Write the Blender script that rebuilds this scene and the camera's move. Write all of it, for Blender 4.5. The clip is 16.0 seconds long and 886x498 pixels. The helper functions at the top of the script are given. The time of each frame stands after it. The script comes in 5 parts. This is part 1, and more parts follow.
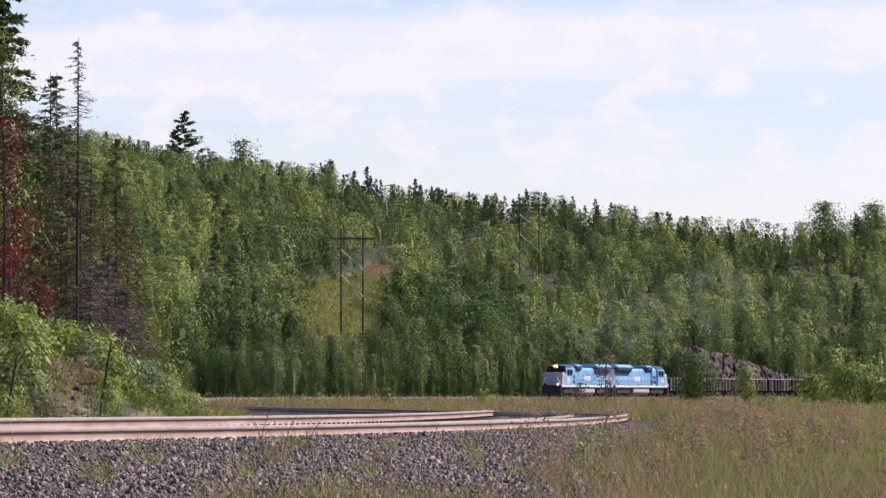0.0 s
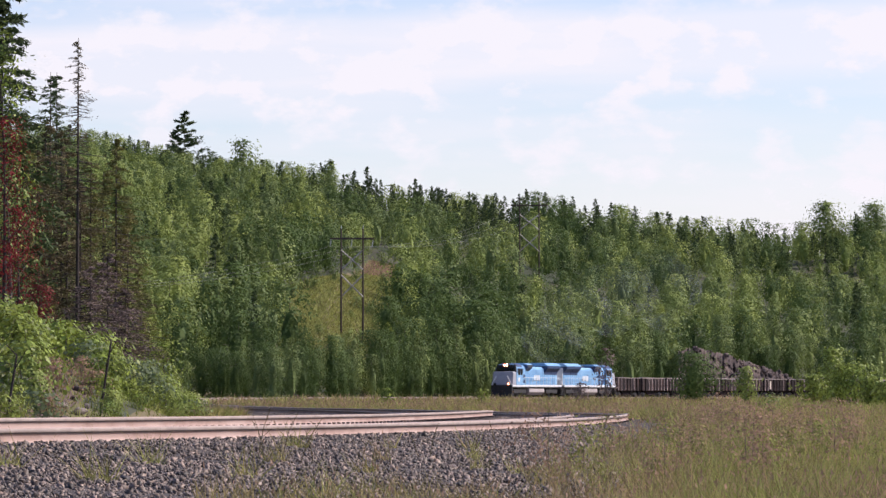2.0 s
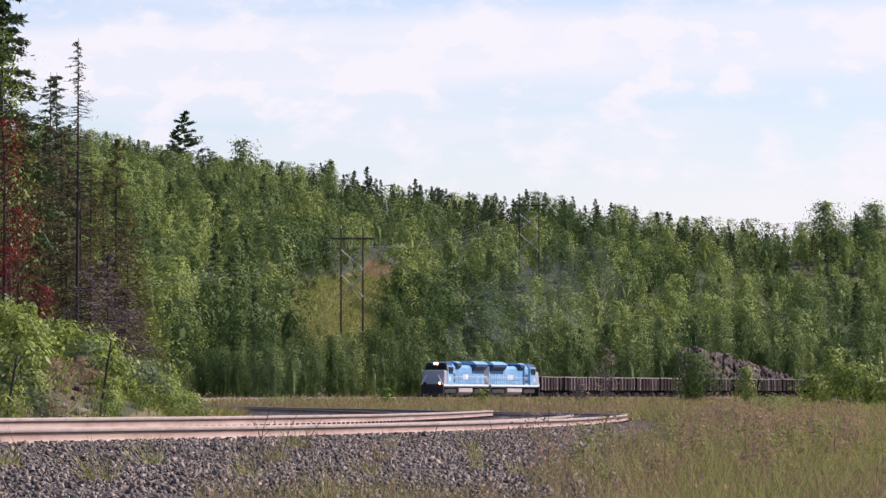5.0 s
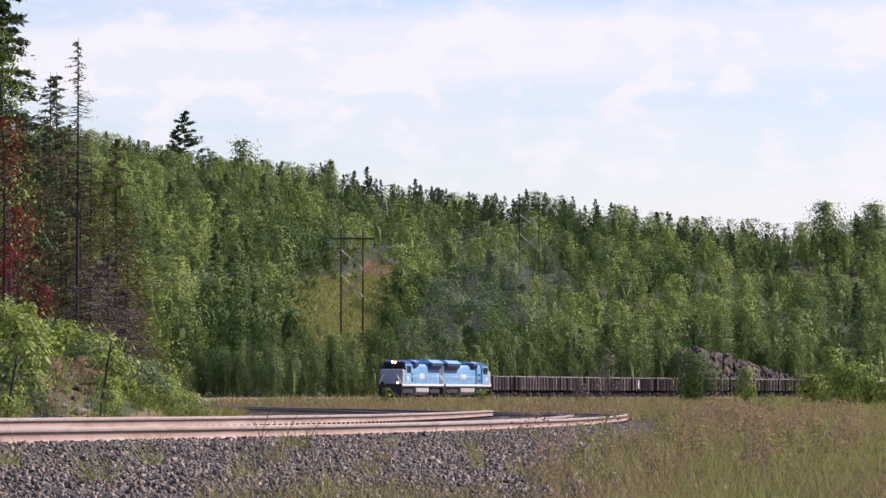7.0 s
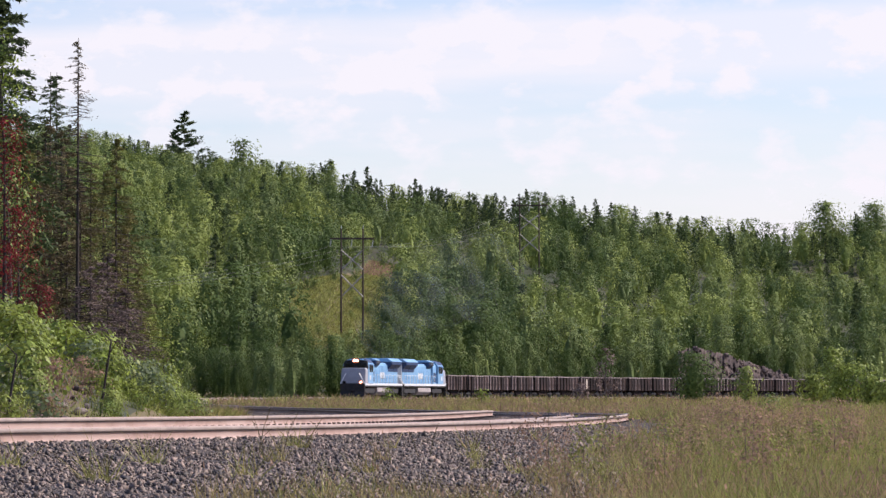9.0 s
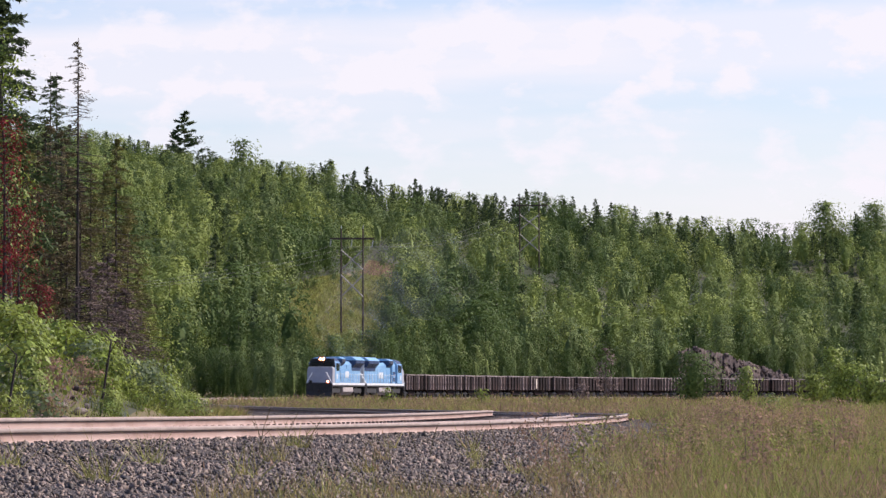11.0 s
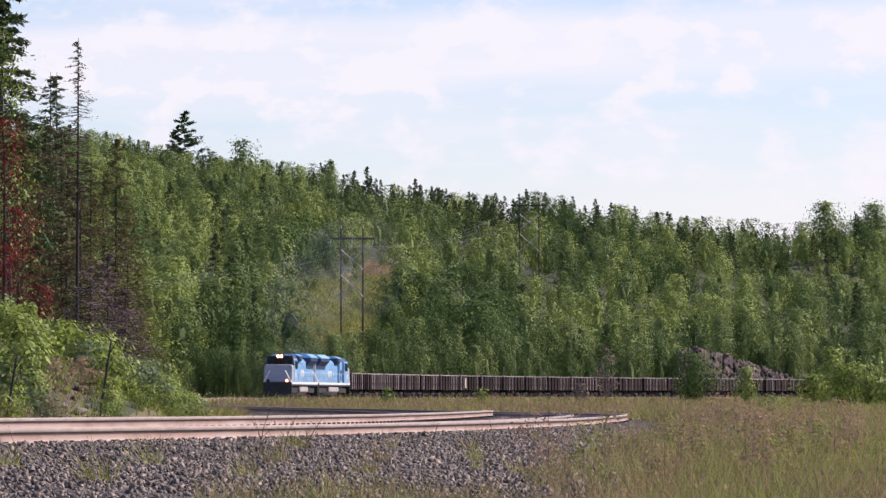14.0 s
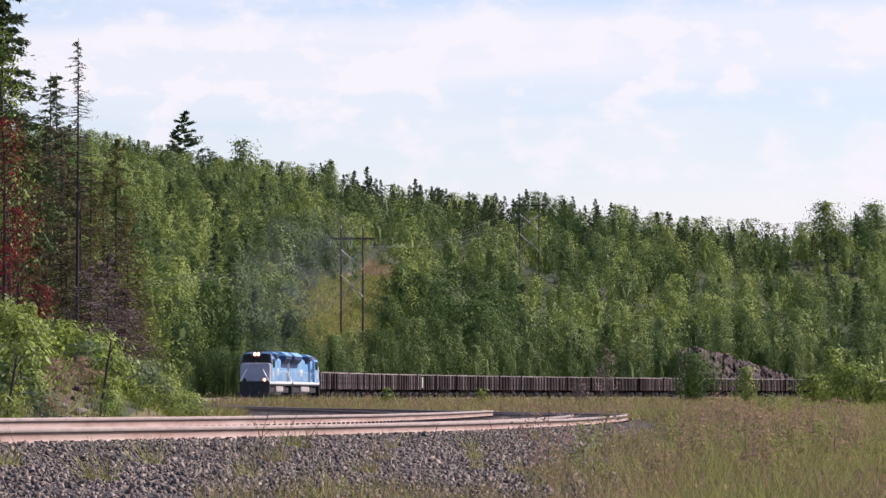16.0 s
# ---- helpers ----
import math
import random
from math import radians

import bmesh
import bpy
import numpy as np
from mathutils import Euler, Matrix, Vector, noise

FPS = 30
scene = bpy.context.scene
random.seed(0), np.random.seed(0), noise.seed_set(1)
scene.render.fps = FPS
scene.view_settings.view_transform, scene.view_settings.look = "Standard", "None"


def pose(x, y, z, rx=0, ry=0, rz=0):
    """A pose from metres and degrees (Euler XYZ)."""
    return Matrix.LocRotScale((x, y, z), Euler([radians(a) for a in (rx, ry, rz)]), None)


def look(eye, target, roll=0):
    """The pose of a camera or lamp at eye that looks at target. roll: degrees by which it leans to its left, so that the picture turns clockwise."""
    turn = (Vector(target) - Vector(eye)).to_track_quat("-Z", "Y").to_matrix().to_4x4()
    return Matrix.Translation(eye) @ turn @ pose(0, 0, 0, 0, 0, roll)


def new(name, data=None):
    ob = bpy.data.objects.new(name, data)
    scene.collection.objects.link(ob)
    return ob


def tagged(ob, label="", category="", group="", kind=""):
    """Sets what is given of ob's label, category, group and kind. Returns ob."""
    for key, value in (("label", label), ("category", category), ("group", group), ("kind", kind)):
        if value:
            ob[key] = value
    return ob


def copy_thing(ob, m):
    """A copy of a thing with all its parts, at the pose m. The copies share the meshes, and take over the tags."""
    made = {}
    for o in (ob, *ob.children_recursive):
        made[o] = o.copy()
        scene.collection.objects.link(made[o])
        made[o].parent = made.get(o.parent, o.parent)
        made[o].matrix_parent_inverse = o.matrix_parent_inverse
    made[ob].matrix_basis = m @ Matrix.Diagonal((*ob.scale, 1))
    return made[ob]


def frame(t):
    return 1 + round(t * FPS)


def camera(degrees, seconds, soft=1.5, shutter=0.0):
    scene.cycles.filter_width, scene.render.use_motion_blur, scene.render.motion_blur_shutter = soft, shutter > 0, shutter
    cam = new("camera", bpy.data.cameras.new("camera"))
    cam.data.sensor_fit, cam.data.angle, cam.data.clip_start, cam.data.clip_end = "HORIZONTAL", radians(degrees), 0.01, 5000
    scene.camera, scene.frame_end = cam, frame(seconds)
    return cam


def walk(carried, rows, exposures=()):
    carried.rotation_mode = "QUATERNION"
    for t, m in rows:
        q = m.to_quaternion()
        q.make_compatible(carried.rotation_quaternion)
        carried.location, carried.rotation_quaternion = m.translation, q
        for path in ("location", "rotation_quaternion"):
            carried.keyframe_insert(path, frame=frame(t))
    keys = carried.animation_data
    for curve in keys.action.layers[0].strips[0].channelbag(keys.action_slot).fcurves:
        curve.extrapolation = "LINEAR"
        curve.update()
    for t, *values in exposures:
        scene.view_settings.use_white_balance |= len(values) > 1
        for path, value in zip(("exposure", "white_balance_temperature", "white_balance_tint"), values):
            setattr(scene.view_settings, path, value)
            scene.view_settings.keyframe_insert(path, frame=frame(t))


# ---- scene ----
EYE = Vector((0.0, 0.0, 1.6))
TILT = math.degrees(math.atan(257.8 / 7000))
cam = camera(2 * math.degrees(math.atan(784 / 7000)), 16.0, soft=1.45)
walk(cam, [(0, pose(*EYE, 90 + TILT, 0, 0)), (16, pose(*EYE, 90 + TILT, 0, 0))], exposures=[(0, 0.28, 6600, 20), (16, 0.28, 6600, 20)])

# ---- light ----
SUN_ELEVATION, SUN_ROTATION = radians(43), radians(78)
world = bpy.data.worlds.new("world")
scene.world = world
world.use_nodes = True
wn = world.node_tree.nodes
sky = wn.new("ShaderNodeTexSky")
sky.sky_type = "NISHITA"
sky.sun_disc = False
sky.sun_elevation, sky.sun_rotation = SUN_ELEVATION, SUN_ROTATION
sky.air_density, sky.dust_density, sky.ozone_density = 1.0, 0.4, 1.2
wn["Background"].inputs["Strength"].default_value = 0.12
tint = wn.new("ShaderNodeMix")
tint.data_type, tint.blend_type = "RGBA", "MULTIPLY"
tint.inputs[0].default_value = 1.0
tint.inputs[7].default_value = (0.97, 0.975, 1.11, 1)
world.node_tree.links.new(sky.outputs[0], tint.inputs[6])
world.node_tree.links.new(tint.outputs[2], wn["Background"].inputs["Color"])

sun = new("sun", bpy.data.lights.new("sun", "SUN"))
sun.data.energy, sun.data.angle, sun.data.color = 4.8, radians(0.53), (1.0, 0.94, 0.84)
sun_way = Vector((math.sin(SUN_ROTATION) * math.cos(SUN_ELEVATION), math.cos(SUN_ROTATION) * math.cos(SUN_ELEVATION), math.sin(SUN_ELEVATION)))
sun.matrix_world = look(sun_way * 100, (0, 0, 0))


# ---- materials ----
def material(name, color, rough=0.8, metal=0.0, second=None, scale=4.0, detail=4.0, bump=0.0, bump_scale=40.0,
             island=0.0, random_object=0.0, power=1.0, translucent=0.0, third=None, third_scale=0.3, emission=0.0, stretch=(1, 1, 1)):
    """A principled surface: two colours by a noise, a third by a wider noise, relief, and variation from piece to piece."""
    m = bpy.data.materials.new(name)
    m.use_nodes = True
    nt = m.node_tree
    bsdf = nt.nodes["Principled BSDF"]
    bsdf.inputs["Roughness"].default_value = rough
    bsdf.inputs["Metallic"].default_value = metal
    if translucent:
        bsdf.inputs["Specular IOR Level"].default_value = 0.12
    geo = nt.nodes.new("ShaderNodeNewGeometry")
    tex = nt.nodes.new("ShaderNodeTexCoord")
    where = geo.outputs["Position"] if (island or translucent or third_scale < 0.2) else tex.outputs["Object"]
    if stretch != (1, 1, 1):
        mp = nt.nodes.new("ShaderNodeMapping")
        mp.inputs["Scale"].default_value = stretch
        nt.links.new(where, mp.inputs["Vector"])
        where = mp.outputs["Vector"]
    socket = None

    def noise_node(s, d=4.0):
        n = nt.nodes.new("ShaderNodeTexNoise")
        n.inputs["Scale"].default_value, n.inputs["Detail"].default_value = s, d
        nt.links.new(where, n.inputs["Vector"])
        return n.outputs["Fac"]

    def ramp(fac, lo, hi):
        r = nt.nodes.new("ShaderNodeMapRange")
        r.inputs["From Min"].default_value, r.inputs["From Max"].default_value = lo, hi
        nt.links.new(fac, r.inputs["Value"])
        return r.outputs["Result"]

    def mix(fac, a, b, kind="MIX"):
        n = nt.nodes.new("ShaderNodeMix")
        n.data_type, n.blend_type = "RGBA", kind
        if isinstance(fac, float):
            n.inputs[0].default_value = fac
        else:
            nt.links.new(fac, n.inputs[0])
        for i, v in ((6, a), (7, b)):
            if isinstance(v, tuple):
                n.inputs[i].default_value = (*v, 1)
            else:
                nt.links.new(v, n.inputs[i])
        return n.outputs[2]

    socket = color
    if second:
        socket = mix(ramp(noise_node(scale, detail), 0.35, 0.65), color, second)
    if third:
        socket = mix(ramp(noise_node(third_scale, 3.0), 0.42, 0.62), socket, third)
    if island or random_object:
        rnd = geo.outputs["Random Per Island"]
        if random_object:
            rnd = nt.nodes.new("ShaderNodeObjectInfo").outputs["Random"]
        hsv = nt.nodes.new("ShaderNodeHueSaturation")
        amount = island or random_object
        mr = nt.nodes.new("ShaderNodeMapRange")
        mr.inputs["To Min"].default_value, mr.inputs["To Max"].default_value = 1 - amount, 1 + amount
        if power != 1.0:
            pw = nt.nodes.new("ShaderNodeMath")
            pw.operation = "POWER"
            pw.inputs[1].default_value = power
            nt.links.new(rnd, pw.inputs[0])
            rnd = pw.outputs[0]
        nt.links.new(rnd, mr.inputs["Value"])
        nt.links.new(mr.outputs["Result"], hsv.inputs["Value"])
        if isinstance(socket, tuple):
            hsv.inputs["Color"].default_value = (*socket, 1)
        else:
            nt.links.new(socket, hsv.inputs["Color"])
        socket = hsv.outputs["Color"]
    if isinstance(socket, tuple):
        bsdf.inputs["Base Color"].default_value = (*socket, 1)
    else:
        nt.links.new(socket, bsdf.inputs["Base Color"])
    if bump:
        b = nt.nodes.new("ShaderNodeBump")
        b.inputs["Strength"].default_value = bump
        b.inputs["Distance"].default_value = 0.05
        nt.links.new(noise_node(bump_scale, 3.0), b.inputs["Height"])
        nt.links.new(b.outputs["Normal"], bsdf.inputs["Normal"])
    if emission:
        bsdf.inputs["Emission Color"].default_value = (*color, 1)
        bsdf.inputs["Emission Strength"].default_value = emission
    if translucent:
        tr = nt.nodes.new("ShaderNodeBsdfTranslucent")
        if isinstance(socket, tuple):
            tr.inputs["Color"].default_value = (*socket, 1)
        else:
            nt.links.new(socket, tr.inputs["Color"])
        mx = nt.nodes.new("ShaderNodeMixShader")
        mx.inputs["Fac"].default_value = translucent
        nt.links.new(bsdf.outputs[0], mx.inputs[1])
        nt.links.new(tr.outputs[0], mx.inputs[2])
        nt.links.new(mx.outputs[0], nt.nodes["Material Output"].inputs["Surface"])
    return m


M = dict(
    ground=material("meadow_soil", (0.14, 0.115, 0.047), 0.95, second=(0.17, 0.12, 0.065), scale=0.5, third=(0.105, 0.10, 0.036), third_scale=0.06, bump=0.5, bump_scale=6),
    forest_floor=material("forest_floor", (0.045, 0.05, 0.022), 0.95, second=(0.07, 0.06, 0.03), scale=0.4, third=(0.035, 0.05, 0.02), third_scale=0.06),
    dark_leaf=material("dark_green_leaves", (0.075, 0.115, 0.036), 0.6, second=(0.10, 0.15, 0.042), scale=0.6, island=0.22, translucent=0.3),
    ballast=material("ballast_bed", (0.10, 0.088, 0.085), 0.95, second=(0.06, 0.052, 0.05), scale=14, third=(0.09, 0.075, 0.065), third_scale=0.15, bump=1.0, bump_scale=18),
    stone=material("ballast_stone", (0.205, 0.15, 0.118), 0.55, second=(0.048, 0.036, 0.030), scale=9, island=0.9),
    stone_piece=material("loose_stone", (0.17, 0.135, 0.115), 0.7, second=(0.08, 0.064, 0.056), scale=12, random_object=0.5, bump=0.5),
    rail=material("rusty_rail", (0.40, 0.275, 0.23), 0.75, second=(0.31, 0.205, 0.17), scale=2.5, third=(0.44, 0.32, 0.275), third_scale=0.5, bump=0.15),
    rail_head=material("worn_rail_head", (0.42, 0.36, 0.34), 0.4, 0.7, second=(0.34, 0.27, 0.24), scale=3),
    rail_side=material("dull_rail_head_side", (0.40, 0.32, 0.28), 0.7, second=(0.30, 0.24, 0.21), scale=3),
    tie=material("weathered_tie", (0.15, 0.11, 0.085), 0.9, second=(0.09, 0.07, 0.06), scale=6, random_object=0.3, bump=0.5),
    # Rusty steel of plates and couplers, also the painted shade under rail heads.
    steel=material("rusty_steel_and_shade", (0.05, 0.034, 0.03), 0.8, second=(0.035, 0.025, 0.022), scale=8),
    aspen=material("aspen_leaves", (0.14, 0.185, 0.066), 0.6, second=(0.24, 0.295, 0.088), scale=0.2, detail=1.0, third=(0.14, 0.19, 0.068), third_scale=0.035, island=0.25, translucent=0.22),
    birch=material("birch_leaves", (0.20, 0.25, 0.07), 0.6, second=(0.31, 0.36, 0.095), scale=0.22, detail=1.0, island=0.25, translucent=0.24, third=(0.19, 0.245, 0.066), third_scale=0.05),
    spruce=material("spruce_needles", (0.055, 0.085, 0.034), 0.7, second=(0.075, 0.10, 0.04), scale=0.5, island=0.35, translucent=0.15),
    dry=material("dry_needles", (0.165, 0.13, 0.07), 0.8, second=(0.115, 0.10, 0.052), scale=0.7, island=0.35, translucent=0.2),
    olive=material("olive_needles", (0.18, 0.16, 0.055), 0.8, second=(0.12, 0.125, 0.045), scale=0.7, island=0.3, translucent=0.25),
    twig=material("dead_twigs", (0.22, 0.165, 0.145), 0.9, second=(0.15, 0.11, 0.10), scale=0.7, island=0.3, translucent=0.1),
    scar_soil=material("scar_soil", (0.12, 0.075, 0.055), 0.95, second=(0.07, 0.043, 0.035), scale=2.5, bump=0.8, bump_scale=9),
    red=material("red_leaves", (0.24, 0.035, 0.035), 0.7, second=(0.13, 0.03, 0.028), scale=0.8, island=0.35, translucent=0.3),
    bush=material("bush_leaves", (0.27, 0.33, 0.06), 0.4, second=(0.12, 0.18, 0.045), scale=0.8, third=(0.21, 0.25, 0.055), third_scale=0.15, island=0.55, translucent=0.3),
    willow=material("grey_green_leaves", (0.15, 0.19, 0.10), 0.55, second=(0.12, 0.16, 0.08), scale=0.8, island=0.3, translucent=0.35),
    bark=material("grey_bark", (0.13, 0.105, 0.085), 0.9, second=(0.07, 0.055, 0.045), scale=3, bump=0.6),
    dark_bark=material("dark_bark", (0.055, 0.042, 0.036), 0.95, second=(0.035, 0.027, 0.024), scale=3, bump=0.6),
    grass=material("meadow_grass", (0.33, 0.285, 0.095), 0.75, second=(0.24, 0.255, 0.07), scale=0.15, third=(0.29, 0.185, 0.13), third_scale=0.09, island=0.55, translucent=0.42),
    verge=material("green_verge", (0.225, 0.25, 0.075), 0.75, second=(0.29, 0.285, 0.09), scale=0.3, island=0.5, translucent=0.42),
    seed=material("seed_heads", (0.30, 0.19, 0.135), 0.85, second=(0.37, 0.25, 0.17), scale=0.4, island=0.35, translucent=0.5),
    rock=material("cut_rock", (0.085, 0.068, 0.066), 0.95, second=(0.038, 0.031, 0.031), scale=1.2, third=(0.13, 0.10, 0.088), third_scale=0.4, bump=0.9, bump_scale=5, island=0.3),
    pole=material("dark_pole", (0.085, 0.06, 0.045), 0.9, second=(0.055, 0.04, 0.035), scale=2, bump=0.4, stretch=(4, 4, 0.4)),
    wire=material("wire", (0.16, 0.16, 0.16), 0.6, 0.3),
    insulator=material("pale_insulator", (0.75, 0.77, 0.76), 0.25, second=(0.6, 0.62, 0.62), scale=6),
    brace=material("grey_brace", (0.48, 0.44, 0.39), 0.8, second=(0.34, 0.30, 0.26), scale=3),
    blue=material("light_blue_paint", (0.19, 0.39, 0.62), 0.42, second=(0.155, 0.33, 0.55), scale=1.2, third=(0.23, 0.43, 0.65), third_scale=0.4),
    # Deep blue paint; on the flared housings it also carries painted shade.
    navy=material("deep_blue_paint_and_shade", (0.014, 0.034, 0.10), 0.5, second=(0.02, 0.045, 0.12), scale=1.5),
    white=material("white_paint", (0.74, 0.76, 0.78), 0.45, second=(0.66, 0.67, 0.68), scale=2.0),
    grey_nose=material("pale_grey_paint", (0.38, 0.38, 0.42), 0.5, second=(0.33, 0.33, 0.37), scale=1.5),
    black=material("sooty_black", (0.018, 0.018, 0.02), 0.7, second=(0.035, 0.03, 0.028), scale=3),
    tank=material("dusty_tank", (0.42, 0.37, 0.36), 0.7, second=(0.30, 0.26, 0.25), scale=2),
    glass=material("dark_cab_glass", (0.01, 0.012, 0.016), 0.08),
    grille=material("radiator_grille", (0.06, 0.07, 0.09), 0.6, second=(0.04, 0.045, 0.06), scale=10),
    wheel=material("wheel_steel", (0.10, 0.085, 0.08), 0.6, 0.4, second=(0.06, 0.05, 0.05), scale=5),
    lamp=material("headlight_glow", (1.0, 0.6, 0.34), 0.3, emission=14.0),
    ditch=material("ditch_light_glow", (1.0, 0.66, 0.4), 0.3, emission=8.0),
    # Not a lamp part: glowing colour for the orange halo round the lamps.
    halo_ring=material("orange_halo_glow", (1.0, 0.26, 0.12), 0.4, emission=0.9),
    marker=material("red_marker", (0.6, 0.05, 0.03), 0.3, emission=0.4),
    # Near-black tub; its ribs and rim are much paler.
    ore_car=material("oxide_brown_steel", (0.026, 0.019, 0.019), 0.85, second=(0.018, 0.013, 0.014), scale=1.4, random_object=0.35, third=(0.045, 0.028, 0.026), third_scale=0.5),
    ore_rib=material("pale_rib", (0.25, 0.20, 0.19), 0.85, second=(0.07, 0.05, 0.05), scale=2.0, random_object=0.95, power=1.7),
    ore_rim=material("pale_rim", (0.36, 0.31, 0.29), 0.8, second=(0.15, 0.12, 0.115), scale=2, random_object=0.3),
    ore_patch=material("pale_patch", (0.62, 0.55, 0.47), 0.8, second=(0.5, 0.4, 0.33), scale=3),
    pellets=material("taconite_pellets", (0.10, 0.075, 0.07), 0.95, second=(0.06, 0.045, 0.045), scale=9, bump=0.8),
)


for name in ("ore_car", "ore_rib", "ore_rim", "ballast", "rock"):
    M[name].node_tree.nodes["Principled BSDF"].inputs["Specular IOR Level"].default_value = 0.15


# ---- plan ----
def line_x(y):
    """Across-position of the first track's centreline at the distance y."""
    y = np.asarray(y, float)
    w = y - 107
    near = 4.23 + 0.0467 * w - w * w / 668
    t = np.clip((y - 205) / 195, 0, 1)
    a, sa, b, sb = 4.23 + 0.0467 * 98 - 98 * 98 / 668, 0.0467 - 98 / 334, -18.4476, 0.0581
    mid = (2 * t**3 - 3 * t**2 + 1) * a + (t**3 - 2 * t**2 + t) * 195 * sa + (3 * t**2 - 2 * t**3) * b + (t**3 - t**2) * 195 * sb
    q = np.clip((y - 400) / 100, 0, 2.4)
    far = -0.62314 * q**4 + 3.085265 * q**3 + 5.833963 * q**2 + 5.812823 * q - 18.447595 + np.maximum(y - 640, 0) * 0.527
    return np.where(y < 205, near, np.where(y < 400, mid, far))


def rail_z(y):
    """Height of the rail heads of the first track."""
    y = np.asarray(y, float)
    return 1.6 - np.interp(y, (30, 41, 52, 64, 78, 107, 125, 156, 201, 260, 330, 400), (0.29, 0.345, 0.395, 0.435, 0.47, 0.51, 0.59, 0.70, 0.74, 0.64, 0.48, 0.40))


YS = np.arange(18, 1100, 0.5)
XS = line_x(YS)
STEP = np.hypot(np.diff(XS), 0.5)
ALONG = np.concatenate([[0], np.cumsum(STEP)])
NORMAL = np.stack([np.gradient(YS), -np.gradient(XS)], 1)
NORMAL /= np.linalg.norm(NORMAL, axis=1)[:, None]      # to the right of the way away from the camera
TRACK_2 = -3.85


def off_line(along, side):
    """A point of the plan: distance along the line and metres to its right."""
    x, y = np.interp(along, ALONG, XS), np.interp(along, ALONG, YS)
    return x + side * np.interp(along, ALONG, NORMAL[:, 0]), y + side * np.interp(along, ALONG, NORMAL[:, 1])


def side_of_line(x, y):
    """Metres to the right of the first track's centreline (close to the line)."""
    x, y = np.asarray(x, float), np.asarray(y, float)
    slope = (line_x(y + 0.5) - line_x(y - 0.5))
    return (x - line_x(y)) / np.sqrt(1 + slope**2)


def smooth(a, b, v):
    t = np.clip((v - a) / (b - a), 0, 1)
    return t * t * (3 - 2 * t)


def slope_start(x):
    """Where the wooded slope begins, behind the railway."""
    return np.interp(x, line_x(FAR_Y), FAR_Y) + np.interp(x, (-25, -10, 10), (75, 34, 26))


FAR_Y = np.arange(402, 1000, 2.0)


def ground_z(x, y):
    x, y = np.asarray(x, float), np.asarray(y, float)
    s = side_of_line(x, y)
    base = 0.68 - 0.12 * smooth(60, 300, y)
    base = base + 0.05 * np.sin(x * 0.9 + y * 0.13) * np.sin(y * 0.21 + 1)
    # cut bank on the inner side of the near bend
    d = -s - 7.6
    d = np.minimum(d, -(x + 0.061 * y) * 1.1 + 0.3 * np.sin(y * 0.09))
    bank = np.where(d > 0, 0.39 * np.minimum(d, 7) + 0.16 * np.maximum(d - 7, 0), 0)
    bank = np.minimum(bank, 16) * (1 - smooth(330, 420, y))
    # wooded slope behind the railway
    start = slope_start(x)
    crest = np.clip(42.5 - 0.155 * x + 0.035 * np.clip(x, 0, 85), 22, 75) + 6 * smooth(82, 108, x)
    end = 960.0
    ramp = np.clip((y - start) / (end - start), 0, 1)
    left = smooth(-30, -70, x) * np.clip((y - 330) / 300, 0, 1) * 14
    hill = crest * ramp + left * (1 - ramp) - smooth(1000, 1900, y) * 15
    roll = 1.1 * np.sin(x * 0.11 + 1.7) * np.sin(y * 0.045) * smooth(0, 0.15, ramp)
    behind = 0.35 * smooth(4, 12, -s) * (y > 400)
    return base + bank + np.maximum(hill, 0) + roll + behind


def at(px, y):
    """Across-position that lies in the direction px at the distance y."""
    return (px - 784) / 7000 * y


def scar(p, y):
    """Bare brown soil and stones on the bank."""
    return (y < 118) & (p > 85 + (y - 80) * 0.2) & (p < 165 + (y - 80) * 2.2) & (side_of_line(at(p, y), y) > -12.2)


def clearing(x, y):
    """The open strip under the power line."""
    a = np.interp(y, (505, 560, 600, 660, 690, 715, 775), (-22, -23, -25, -26, -22, -16, -14))
    b = np.interp(y, (505, 560, 590, 650, 690, 720, 775), (-6.5, -8, -9, -8, -7, -3, -1))
    return (y > 500) & (y < 775) & (x > a) & (x < b)


# ---- building helpers ----
def part(name, bm, mat, parent=None, label=""):
    me = bpy.data.meshes.new(name)
    if isinstance(bm, bmesh.types.BMesh):
        bm.normal_update()
        bm.to_mesh(me)
        bm.free()
    else:
        me = bm
    if mat is not None and not me.materials:
        me.materials.append(M[mat])
    ob = new(name, me)
    if parent is not None:
        ob.parent = parent
    return tagged(ob, label)


def box(bm, x0, x1, y0, y1, z0, z1, bevel=0.0, taper=None):
    """A bevelled block; taper: how much shorter in x and y its top is on each side."""
    vs = []
    for z, k in ((z0, 0), (z1, 1)):
        tx, ty = (taper if taper and k else (0, 0))
        vs += [bm.verts.new(c) for c in ((x0 + tx, y0 + ty, z), (x1 - tx, y0 + ty, z), (x1 - tx, y1 - ty, z), (x0 + tx, y1 - ty, z))]
    fs = [bm.faces.new([vs[i] for i in f]) for f in ((3, 2, 1, 0), (4, 5, 6, 7), (0, 1, 5, 4), (1, 2, 6, 5), (2, 3, 7, 6), (3, 0, 4, 7))]
    if bevel:
        es = list({e for f in fs for e in f.edges})
        bmesh.ops.bevel(bm, geom=es, offset=bevel, segments=1, affect="EDGES")
    return bm


